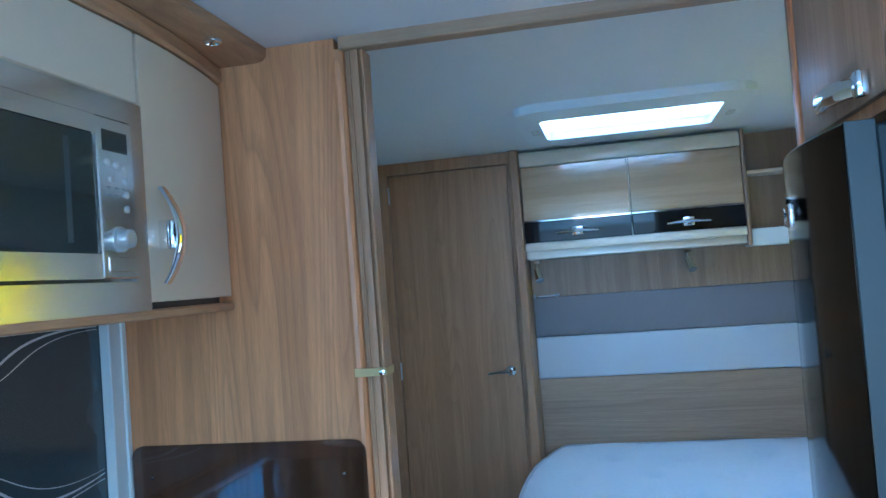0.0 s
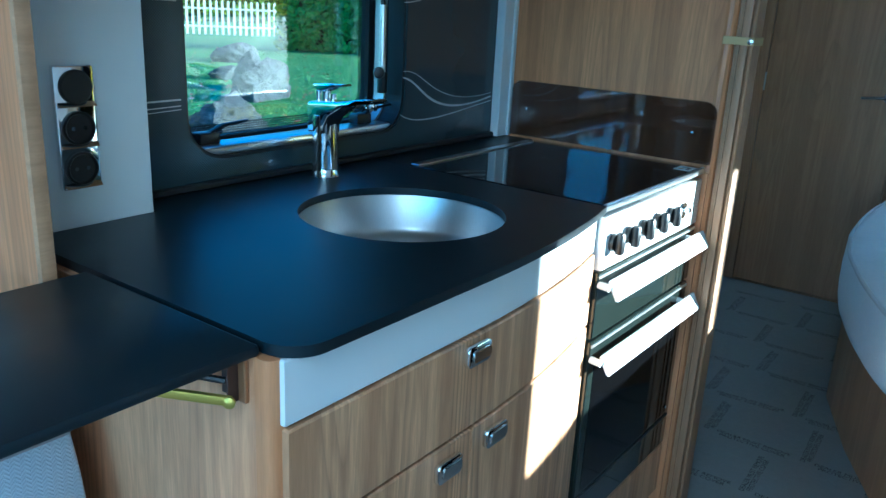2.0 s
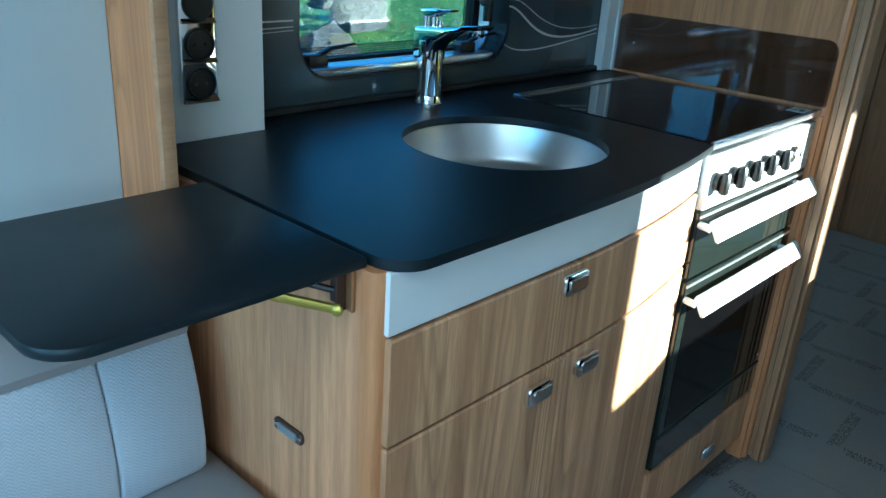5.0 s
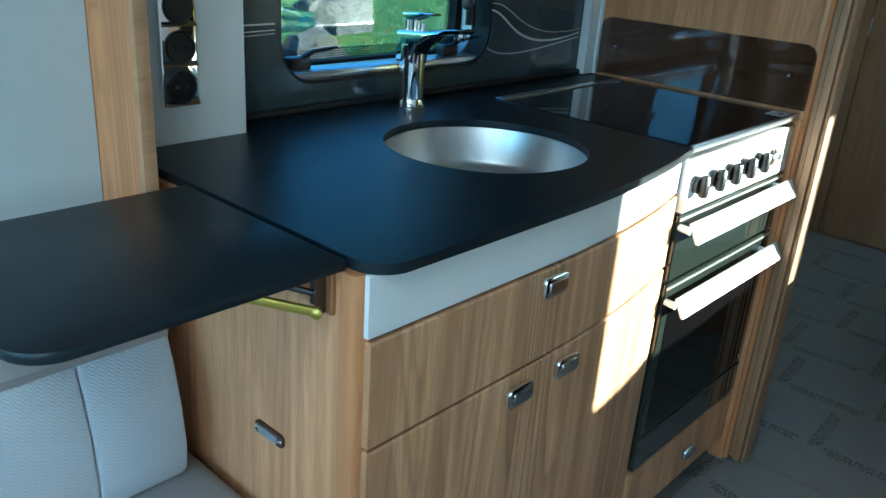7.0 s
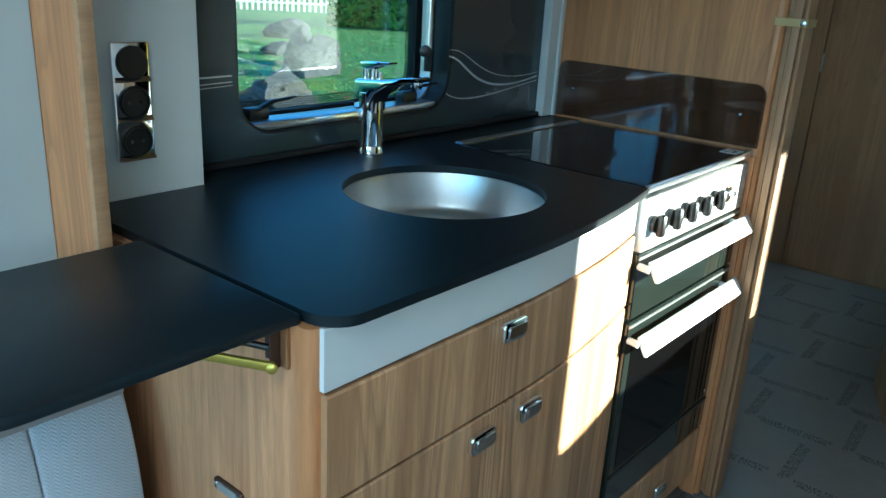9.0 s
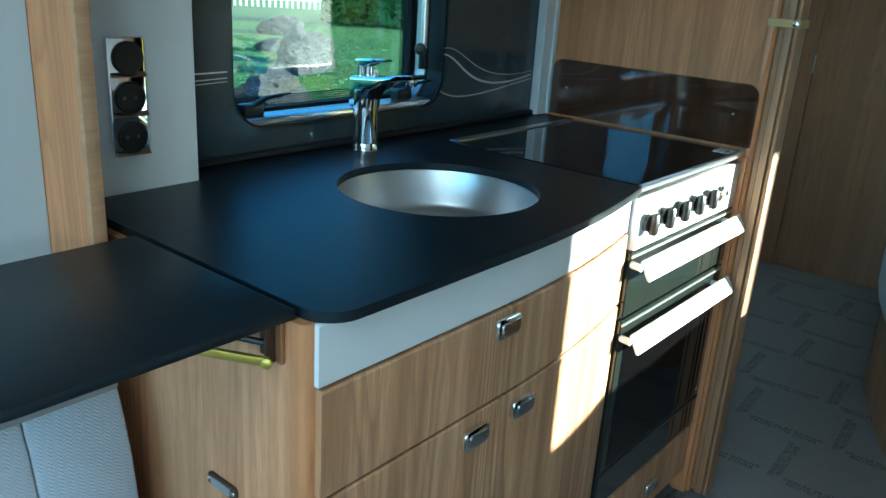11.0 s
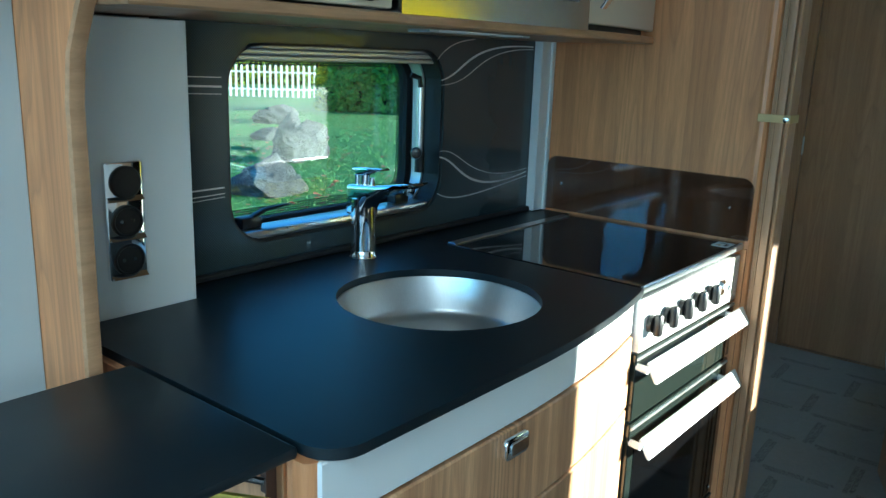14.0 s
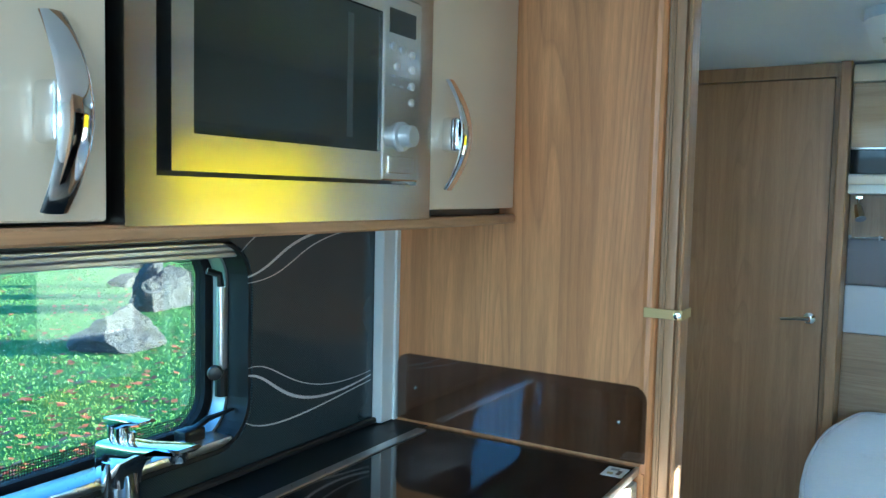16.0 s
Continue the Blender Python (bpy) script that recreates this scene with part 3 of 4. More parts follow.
sink = thing("sink", (SC[0], SC[1], 0.75), "round stainless steel sink bowl under the worktop", "sink")
part("bowl", lathe([(r, h) for r, h in bowl], (SC[0], SC[1], 0), n=64), SINK_STEEL, sink, smooth=40)
part("drain", lathe([(0.034, -0.002), (0.034, 0.002), (0.026, 0.003), (0.018, -0.002), (0, -0.003)], (SC[0], SC[1], WT - 0.091), n=32), CHROME, sink, "chrome drain ring")

# ---- tap ----
TB = Vector((0.095, -0.712, WT))
tap = thing("tap", TB, "chrome single-lever mixer tap beside the sink", "tap")
part("base", lathe([(0.0265, 0), (0.0265, 0.003), (0.025, 0.005), (0.0242, 0.02), (0.0235, 0.06), (0.024, 0.10), (0.0235, 0.118), (0, 0.12)], TB, n=32), CHROME, tap)
spout = prism("y", [(0.067, 0.985), (0.067, 1.036), (0.070, 1.041), (0.15, 1.049), (0.215, 1.060), (0.236, 1.062), (0.240, 1.059), (0.232, 1.053), (0.198, 1.050), (0.16, 1.034), (0.128, 1.017), (0.117, 1.0), (0.116, 0.985)], TB.y - 0.021, TB.y + 0.021, 0.006, 3)
for v in spout.verts:
    v.co.y += -0.07 * max(0.0, v.co.x - 0.1)
part("spout", spout, CHROME, tap)
part("aerator", lathe([(0.0115, 1.052), (0.0115, 1.044), (0.010, 1.040), (0, 1.040)], (0.216, -0.720, 0), n=20), CHROME, tap)
part("cartridge", join(lathe([(0.009, 1.036), (0.009, 1.062), (0, 1.064)], (0.098, -0.712, 0), n=16), lathe([(0.006, 1.036), (0.006, 1.060), (0, 1.061)], (0.078, -0.712, 0), n=12), lathe([(0.006, 1.036), (0.006, 1.058), (0, 1.059)], (0.117, -0.713, 0), n=12)), CHROME, tap)
lever = prism("y", [(0.076, 1.068), (0.076, 1.073), (0.10, 1.076), (0.148, 1.078), (0.150, 1.075), (0.12, 1.069), (0.105, 1.062), (0.09, 1.062)], TB.y - 0.013, TB.y + 0.013, 0.002, 2)
part("lever", lever, CHROME, tap)

# ---- flap and its bracket ----
flap = thing("worktop_flap", (0.43, -1.45, 0.88), "raised matt black worktop extension flap", "worktop")
part("leaf", prism("z", rounded(0.276, -1.626, 0.592, -1.297, (0.03, 0.045, 0.004, 0.004), 8), WT - 0.014, WT - 0.001, 0.004, 2), WORKTOP, flap)
part("arm", tube([(0.573, -1.320, 0.838), (0.505, -1.40, 0.862), (0.44, -1.46, 0.874)], 0.0035, 8, 1.8), BRASS, flap, "yellow zinc plated support arm")
part("arm_pivot", lathe([(0.0065, 0), (0.0065, 0.003), (0.003, 0.005), (0, 0.005)], (0.573, -1.322, 0.838), (0.6, -0.8, 0), 14), BRASS, flap)
part("bracket_edge", block((0.569, -1.308, 0.832), (0.580, -1.3025, 0.886), 0.001), COPPER, flap, "copper-coloured bracket edge")
part("rod", tube([(0.555, -1.312, 0.852), (0.50, -1.36, 0.866), (0.46, -1.40, 0.878)], 0.004, 8), BLACK, flap)
part("bracket_plate", join(block((0.540, -1.306, 0.832), (0.566, -1.3025, 0.886), 0.001), block((0.566, -1.320, 0.832), (0.5685, -1.3025, 0.886), 0.0005)), BROWN, flap)
for z in (0.850, 0.866):
    part("screw", lathe([(0, 0.003), (0.003, 0.002), (0.004, 0), (0, 0)], (0.556, -1.306, z), (0, -1, 0), 10), CHROME, flap)

# ---- lower cabinet ----
cab = thing("base_cabinet", (0.33, -0.9, 0.0), "oak foil base cabinet with a drawer and doors", "cabinet")
part("side_panel", block((0.03, -1.302, 0.0), (0.588, -1.284, WT - 0.0135), 0.001), WOOD_SIDE, cab, "oak foil end panel")
part("corner_post", prism("z", rounded(0.586, -1.303, 0.612, -1.277, (0.003, 0.012, 0.003, 0.003), 6), 0.0, WT - 0.0135), WOOD, cab, "rounded oak corner post")
part("back_body", bowed(face_x, -1.275, -0.507, 0.07, 0.808, 0.45, 0, off=-0.022), BROWN, cab, "dark inner body")
part("fascia", bowed(face_x, -1.290, -0.507, 0.812, WT - 0.0135, 0.016, off=-0.003), WHITE, cab, "plain white fascia strip")
part("plinth", bowed(face_x, -1.28, -0.507, 0.0, 0.075, 0.012, off=-0.045), WOOD_DOOR, cab)


def pull(parent, y, z, x, tilt=0.0):
    """A chrome push-button pull."""
    lo = part("pull", prism("x", rounded(y - 0.0275, z - 0.0155, y + 0.0275, z + 0.0155, 0.008, 5), x, x + 0.010, 0.003, 2), CHROME, parent, "chrome pull")
    part("pull_recess", prism("x", rounded(y - 0.019, z - 0.009, y + 0.023, z + 0.009, 0.005, 4), x + 0.0101, x + 0.0125, 0.001, 1), STEEL, lo, "dark mirrored centre")
    return lo


drawer = part("drawer", bowed(face_x, -1.288, -0.5075, 0.670, 0.808, 0.017, 0.0025), WOOD_FRONT, cab, "oak foil drawer front")
pull(drawer, -0.956, 0.785, face_x(-0.956) + 0.001)
door_a = part("door", bowed(face_x, -1.288, -0.951, 0.082, 0.666, 0.017, 0.0025), WOOD_FRONT, cab, "oak foil door")
pull(door_a, -1.010, 0.634, face_x(-1.0) + 0.001)
door_b = part("door", bowed(face_x, -0.947, -0.5075, 0.082, 0.666, 0.017, 0.0025), WOOD_FRONT, cab, "oak foil door")
pull(door_b, -0.896, 0.637, face_x(-0.9) + 0.001)
keep = thing("latch_plate", (0.45, -1.303, 0.62), "small steel strike plate in a brown plastic mount", "latch")
part("mount", prism("y", rounded(0.430, 0.609, 0.489, 0.627, 0.007, 5), -1.307, -1.302, 0.001, 1), BROWN, keep)
part("plate", prism("y", rounded(0.440, 0.6125, 0.479, 0.6235, 0.003, 4), -1.309, -1.3071), SILVER, keep)
for x in (0.4345, 0.4835):
    part("screw", lathe([(0, 0.002), (0.003, 0.001), (0.0035, 0), (0, 0)], (x, -1.307, 0.618), (0, -1, 0), 10), CHROME, keep)

# ---- cooker ----
CX = 0.582
cook = thing("cooker", (0.33, -0.255, 0.20), "slot-in gas cooker with black glass and white handles", "cooker")
part("body", block((0.12, -0.505, 0.205), (CX - 0.02, -0.008, 0.884), 0.002), BLACK, cook)
part("hob_lid", block((0.137, -0.503, WT - 0.006), (CX - 0.006, -0.010, WT + 0.001), 0.001), HOB, cook, "black glass hob lid")
part("hob_edge", block((CX - 0.006, -0.504, WT - 0.012), (CX + 0.001, -0.010, WT + 0.002), 0.0015), ALU, cook, "pale front edge of the lid")
part("hinge_strip", block((0.133, -0.500, WT + 0.001), (0.155, -0.040, WT + 0.004), 0.001), ALU, cook, "satin aluminium hinge strip")
panel = part("control_panel", block((CX - 0.02, -0.498, 0.775), (CX, -0.016, 0.877), 0.003, 2), ENAMEL, cook, "white control panel")
for k in range(5):
    y = -0.462 + 0.069 * k
    knob = part("knob", join(lathe([(0.017, 0), (0.016, 0.008), (0, 0.009)], (CX, y, 0.824), (1, 0, 0), 20), block((CX + 0.008, y - 0.0085, 0.803), (CX + 0.024, y + 0.0085, 0.845), 0.005, 2)), BLACK, cook)
    part("knob_mark", block((CX + 0.0238, y - 0.001, 0.828), (CX + 0.0245, y + 0.001, 0.842), 0), PRINT, knob)
part("ignition", join(lathe([(0.019, 0), (0.018, 0.004), (0, 0.005)], (CX, -0.117, 0.822), (1, 0, 0), 20), lathe([(0.007, 0), (0.006, 0.016), (0, 0.017)], (CX, -0.113, 0.824), (1, 0, 0), 14)), CHROME, cook, "chrome ignition button")
for y, w in ((-0.30, 0.016), (-0.275, 0.012), (-0.245, 0.006)):
    part("marking", block((CX, y, 0.868), (CX + 0.0006, y + w, 0.871), 0), INK, panel)


def oven_door(z0, z1, handle_z, name):
    d = part(name, block((CX - 0.022, -0.500, z0), (CX - 0.002, -0.014, z1), 0.002), OVEN_GLASS, cook, "black glass door")
    part("edge_strip", block((CX - 0.006, -0.498, z1 - 0.012), (CX + 0.0005, -0.018, z1 - 0.006), 0.001), ALU, d, "bright trim strip")
    prof = [(CX + 0.012, handle_z + 0.014), (CX + 0.014, handle_z + 0.018), (CX + 0.018, handle_z + 0.018), (CX + 0.035, handle_z - 0.014), (CX + 0.035, handle_z - 0.018), (CX + 0.030, handle_z - 0.018)]
    bar = prism("y", prof, -0.487, -0.010, 0.001, 1)
    part("handle", bar, ENAMEL, d, "white angled handle")
    for y in (-0.493, -0.06):
        part("handle_post", tube([(CX - 0.003, y, handle_z + 0.008), (CX + 0.020, y, handle_z + 0.006)], 0.007, 10), ENAMEL, d)
    return d


grill = oven_door(0.640, 0.772, 0.740, "grill_door")
oven = oven_door(0.208, 0.634, 0.590, "oven_door")
part("window", block((CX - 0.002, -0.475, 0.30), (CX - 0.0012, -0.035, 0.585), 0), FRIDGE_GLASS, oven, "dark viewing window")
part("seam_strip", block((CX - 0.002, -0.495, 0.285), (CX + 0.001, -0.02, 0.291), 0.001), BLACK, oven)
part("scale_line", block((CX - 0.0012, -0.43, 0.557), (CX - 0.0004, -0.24, 0.560), 0), PRINT, oven, "white printed line")
part("door_screw", lathe([(0, 0.003), (0.004, 0.002), (0.005, 0), (0, 0)], (CX, -0.04, 0.315), (1, 0, 0), 10), CHROME, oven)
label_card = thing("warning_label", (0.54, -0.06, WT), "white printed warning sticker on the hob lid", "sticker")
part("card", block((0.536, -0.082, WT + 0.0012), (0.573, -0.034, WT + 0.0018), 0), WHITE, label_card)
for lo, hi, m in (((0.544, -0.074), (0.554, -0.064), "o"), ((0.544, -0.052), (0.559, -0.042), "b"), ((0.559, -0.072), (0.566, -0.050), "r")):
    mm = {"o": STRAP, "b": GREY, "r": BROWN}[m]
    part("symbol", block((*lo, WT + 0.0019), (*hi, WT + 0.0022), 0), mm, label_card)

low = thing("plinth_cabinet", (0.33, -0.25, 0), "oak foil drawer unit under the cooker", "cabinet")
part("body", block((0.12, -0.505, 0.06), (CX - 0.024, -0.008, 0.202), 0), BROWN, low)
lowd = part("drawer_front", block((CX - 0.022, -0.503, 0.066), (CX - 0.004, -0.008, 0.198), 0.0015), WOOD_FRONT, low)
pull(lowd, -0.226, 0.128, CX - 0.003)
part("plinth", block((CX - 0.06, -0.505, 0.0), (CX - 0.045, -0.008, 0.064), 0), WOOD_DOOR, low)
part("stile", block((CX - 0.03, -0.008, 0.0), (CX + 0.008, -0.001, 0.888), 0.001), WOOD, low, "oak filler beside the partition")

# ---- overhead lockers ----
over = thing("overhead_locker", (0.2, -0.7, 1.33), "oak overhead locker with cream doors above the worktop", "cabinet")
part("bottom_rail", bowed(over_x, -1.326, -0.002, 1.326, 1.342, 0.34, 0.003, off=0.004), WOOD_LONG, over, "oak bottom rail")
part("body", bowed(over_x, -1.24, -0.002, 1.3425, 1.805, 0.33, 0, off=-0.03), BLACK, over, "dark inner body")
part("top_rail", bowed(over_x, -1.326, -0.002, 1.809, 1.8435, 0.34, 0.006, off=0.008), WOOD_LONG, over, "oak top rail")
part("end_panel", block((0.03, -1.326, 1.343), (0.348, -1.254, 1.803), 0.002), WOOD, over, "oak end panel")


def bow_handle(parent, y, z, x, half=0.082):
    pts = [Vector((x + 0.004 + 0.031 * math.cos(math.pi * 0.5 * s) ** 0.9, y + 0.0, z + half * s)) for s in (k / 10 for k in range(-10, 11))]
    hd = part("handle", tube(pts, [0.0135 + 0.003 * (1 - abs(k - 10) / 10) for k in range(21)], 16, 0.26, up=(1, 0, 0)), CHROME, parent, "curved chrome handle")
    part("handle_boss", block((x, y - 0.017, z - 0.026), (x + 0.029, y + 0.010, z + 0.026), 0.005, 2), CHROME, hd)


dl = part("door", bowed(over_x, -1.240, -0.928, 1.346, 1.806, 0.018, 0.002), CREAM, over, "cream laminate door")
bow_handle(dl, -0.980, 1.437, 0.362)
df = part("flap_door", bowed(over_x, -0.918, -0.390, 1.684, 1.806, 0.018, 0.002), CREAM, over, "cream laminate flap")
dr = part("door", bowed(over_x, -0.380, -0.006, 1.354, 1.806, 0.018, 0.002), CREAM, over, "cream laminate door")
bow_handle(dr, -0.330, 1.467, over_x(-0.330))
pelmet = whole("ceiling_pelmet", prism("y", [(0.002, 1.844), (0.405, 1.844), (0.420, 1.847), (0.428, 1.855), (0.430, H - 0.001), (0.002, H - 0.001)], -2.2, -0.001, 0), WOOD_LONG, "oak pelmet along the ceiling over the lockers", "pelmet", kind="structure")
spot = thing("downlight", (0.398, -0.179, 1.84), "small chrome ceiling downlight", "light")
part("bezel", lathe([(0.018, 0), (0.018, -0.004), (0.012, -0.006), (0.011, 0), (0, 0)], (0.398, -0.179, 1.844), n=20), CHROME, spot)
strip = thing("strip_light", (0.2, -0.55, 1.31), "slim white strip light under the locker", "light")
part("housing", block((0.25, -0.74, 1.3225), (0.29, -0.50, 1.3265), 0.001), WHITE, strip)
part("end_cap", block((0.246, -0.4995, 1.3215), (0.294, -0.475, 1.3265), 0.001), SILVER, strip)
part("end_cap", block((0.246, -0.765, 1.3215), (0.294, -0.7405, 1.3265), 0.001), SILVER, strip)

# ---- microwave ----
MX = 0.366
mw = thing("microwave", (0.2, -0.65, 1.345), "built-in brushed steel microwave with a dark glass door", "microwave")
part("frame", ring("x", [(-0.911, 1.341), (-0.386, 1.341), (-0.386, 1.680), (-0.911, 1.680)], [(-0.876, 1.389), (-0.424, 1.389), (-0.424, 1.644), (-0.876, 1.644)], MX - 0.02, MX), STEEL, mw, "brushed steel trim frame")
part("recess", block((MX - 0.06, -0.876, 1.389), (MX - 0.0205, -0.424, 1.644), 0), BLACK, mw)
mdoor = part("door", ring("x", [(-0.866, 1.394), (-0.5225, 1.394), (-0.5225, 1.64), (-0.866, 1.64)], [(-0.839, 1.431), (-0.524, 1.431), (-0.524, 1.612), (-0.839, 1.612)], MX - 0.018, MX + 0.009), STEEL, mw, "brushed steel door frame")
part("glass", block((MX - 0.012, -0.839, 1.431), (MX + 0.006, -0.524, 1.612), 0.001), OVEN_GLASS, mdoor, "black glass")
# thin grey strip stands in for a reflection line in the glass
part("glass_reflection", block((MX + 0.006, -0.594, 1.446), (MX + 0.0063, -0.582, 1.598), 0), DARK_GREY, mdoor)
mpanel = part("control_panel", block((MX - 0.018, -0.5215, 1.394), (MX + 0.009, -0.430, 1.64), 0.002), STEEL, mw, "brushed steel control panel")
part("display", block((MX + 0.009, -0.508, 1.589), (MX + 0.0098, -0.446, 1.621), 0), OVEN_GLASS, mpanel, "dark display")
part("dial", lathe([(0.020, 0), (0.020, 0.004), (0.0155, 0.006), (0.0145, 0.020), (0.012, 0.022), (0, 0.022)], (MX + 0.009, -0.478, 1.454), (1, 0, 0), 28), SILVER, mpanel, "silver dial")
for y, z in ((-0.500, 1.571), (-0.478, 1.569), (-0.454, 1.566), (-0.490, 1.546), (-0.454, 1.546), (-0.454, 1.524), (-0.454, 1.502)):
    part("button", lathe([(0.0055, 0), (0.0055, 0.002), (0.003, 0.0035), (0, 0.0035)], (MX + 0.009, y, z), (1, 0, 0), 12), SILVER, mpanel)
part("open_button", block((MX + 0.009, -0.508, 1.404), (MX + 0.0105, -0.448, 1.427), 0.001), STEEL, mpanel)
for k in range(6):
    part("marking", block((MX + 0.009, -0.503 + 0.019 * (k % 3), 1.532 - 0.012 * (k // 3)), (MX + 0.0094, -0.494 + 0.019 * (k % 3), 1.534 - 0.012 * (k // 3)), 0), GREY, mpanel)

# ---- socket panel and post ----
whole("socket_board", block((0.002, -1.246, WT - 0.015), (0.10, -1.0855, 1.3215), 0.001), WHITE, "white upright board holding the sockets", "wall panel")
fin_edge = [(0.262, 0.70), (0.264, 1.22), (0.274, 1.275), (0.302, 1.325), (0.338, 1.365), (0.356, 1.41), (0.362, 1.48), (0.372, H - 0.032)]
fin = thing("end_fin", (0.2, -1.337, 0.70), "oak end fin with a curved edge between kitchen and lounge", "panel")
part("board", prism("y", [(0.14, 0.70)] + [(x - 0.004, z) for x, z in fin_edge] + [(0.14, H - 0.032)], -1.347, -1.327, 0.001, 1), WOOD, fin)
lip = bmesh.new()
rows = [[lip.verts.new((x + dx, y, z)) for dx, y in ((-0.0039, -1.348), (0.002, -1.346), (0.004, -1.337), (0.002, -1.328), (-0.0039, -1.326))] for x, z in fin_edge]
for p, q in zip(rows, rows[1:]):
    for k in range(5):
        lip.faces.new((p[k], p[(k + 1) % 5], q[(k + 1) % 5], q[k]))
part("edge_band", lip, WOOD_LONG, fin, "rounded oak edge band")
sock = thing("power_socket", (0.1, -1.19, 1.03), "chrome triple power socket with black round inserts", "socket")
part("frame", prism("x", rounded(-1.2295, 0.956, -1.1725, 1.126, 0.004, 3), 0.10, 0.110, 0.002, 2), CHROME, sock, "chrome frame")
for k, z in enumerate((0.985, 1.041, 1.097)):
    s = part("insert", lathe([(0.0235, 0), (0.0235, 0.004), (0.021, 0.006), (0.0195, 0.004), (0.019, 0.0015), (0, 0.0015)] if k < 2 else [(0.0235, 0), (0.0235, 0.004), (0.021, 0.006), (0, 0.006)], (0.110, -1.2005, z), (1, 0, 0), 28), BLACK, sock, "black insert")
    part("bridge", prism("y", [(0.110, z - 0.0275), (0.116, z - 0.0265), (0.110, z - 0.020)], -1.227, -1.174), CHROME, sock)
    if k < 2:
        for dy in (-0.0085, 0.0085):
            part("pin_hole", lathe([(0.0028, 0), (0.0028, 0.001), (0, 0.001)], (0.1116, -1.2005 + dy, z), (1, 0, 0), 10), CHROME, s)

# ---- lounge beside the flap ----
bench = thing("bench_seat", (0.4, -1.9, 0), "pale upholstered lounge bench beside the kitchen", "bench")
part("base", block((0.01, -3.6, 0.0), (0.72, -1.35, 0.36), 0.003), WOOD_LONG, bench)
part("seat_cushion", block((0.20, -3.6, 0.362), (0.75, -1.308, 0.505), 0.03, 4), SEAT_FABRIC, bench, "grey suede seat cushion")


def back_cushion(y0, y1):
    return prism("y", [(0.10, 0.48), (0.32, 0.50), (0.335, 0.52), (0.338, 0.56), (0.330, 0.62), (0.318, 0.67), (0.303, 0.716), (0.20, 0.755), (0.11, 0.75)], y0, y1, 0.005, 3)


part("backrest", back_cushion(-1.470, -1.350), ZIGZAG, bench, "zigzag woven backrest cushion", smooth=60)
part("backrest", back_cushion(-2.3, -1.471), ZIGZAG, bench, "zigzag woven backrest cushion", smooth=60)
part("back_piping", prism("y", [(0.11, 0.735), (0.307, 0.711), (0.311, 0.724), (0.300, 0.744), (0.27, 0.762), (0.12, 0.775)], -2.3, -1.350, 0.005, 2), SEAT_FABRIC, bench, "grey suede top edge")
whole("side_board", block((0.002, -2.6, 0.60), (0.148, -1.3475, 1.42), 0.001), PALE_BOARD, "pale board along the lounge wall", "wall panel")

# ---- bedroom ----
DY = 2.04
structure("wall_washroom", plate_with_hole("y", [(0.001, 0), (0.70, 0), (0.70, 1.914), (0.001, 1.914)], [(0.116, 0.004), (0.680, 0.004), (0.680, 1.860), (0.116, 1.860)], DY, DY + 0.03), WOOD_DOOR, "oak foil washroom wall", "wall")
door = structure("door_1", block((0.119, DY + 0.004, 0.008), (0.677, DY + 0.028, 1.856), 0.0015), WOOD_DOOR, "closed oak foil washroom door", "door")
hand = part("door_handle", join(lathe([(0.022, 0), (0.022, 0.006), (0.012, 0.010), (0.011, 0.035), (0, 0.036)], (0.630, DY + 0.004, 0.923), (0, -1, 0), 20), tube([(0.630, DY - 0.032, 0.923), (0.58, DY - 0.038, 0.922), (0.53, DY - 0.034, 0.916)], [0.010, 0.008, 0.007], 10)), CHROME, door, "chrome lever handle")
for z in (0.945, 1.765):
    part("hinge", block((0.115, DY - 0.003, z - 0.04), (0.122, DY + 0.003, z + 0.04), 0.001), SILVER, door)
structure("trim_upright", prism("z", rounded(0.695, DY - 0.03, 0.735, DY + 0.2, 0.008, 4), 0, 1.914), WOOD_DOOR, "oak upright beside the bed head", "trim")
HY = 2.24
hb = thing("headboard", (1.4, HY, 0.5), "striped headboard of oak foil, pale and grey fabric", "headboard")
part("oak_band", block((0.735, HY, 0.40), (2.155, HY + 0.03, 0.852), 0.002), WOOD_ACROSS, hb)
part("pale_band", block((0.735, HY - 0.012, 0.853), (2.155, HY + 0.03, 1.048), 0.008, 3), PALE_FABRIC, hb, "pale fabric band")
part("grey_band", block((0.735, HY - 0.012, 1.049), (2.155, HY + 0.03, 1.237), 0.008, 3), GREY_FABRIC, hb, "grey fabric band")
part("upper_board", block((0.735, HY, 1.238), (2.155, HY + 0.03, 1.914), 0.002), WOOD_SHEEN, hb)

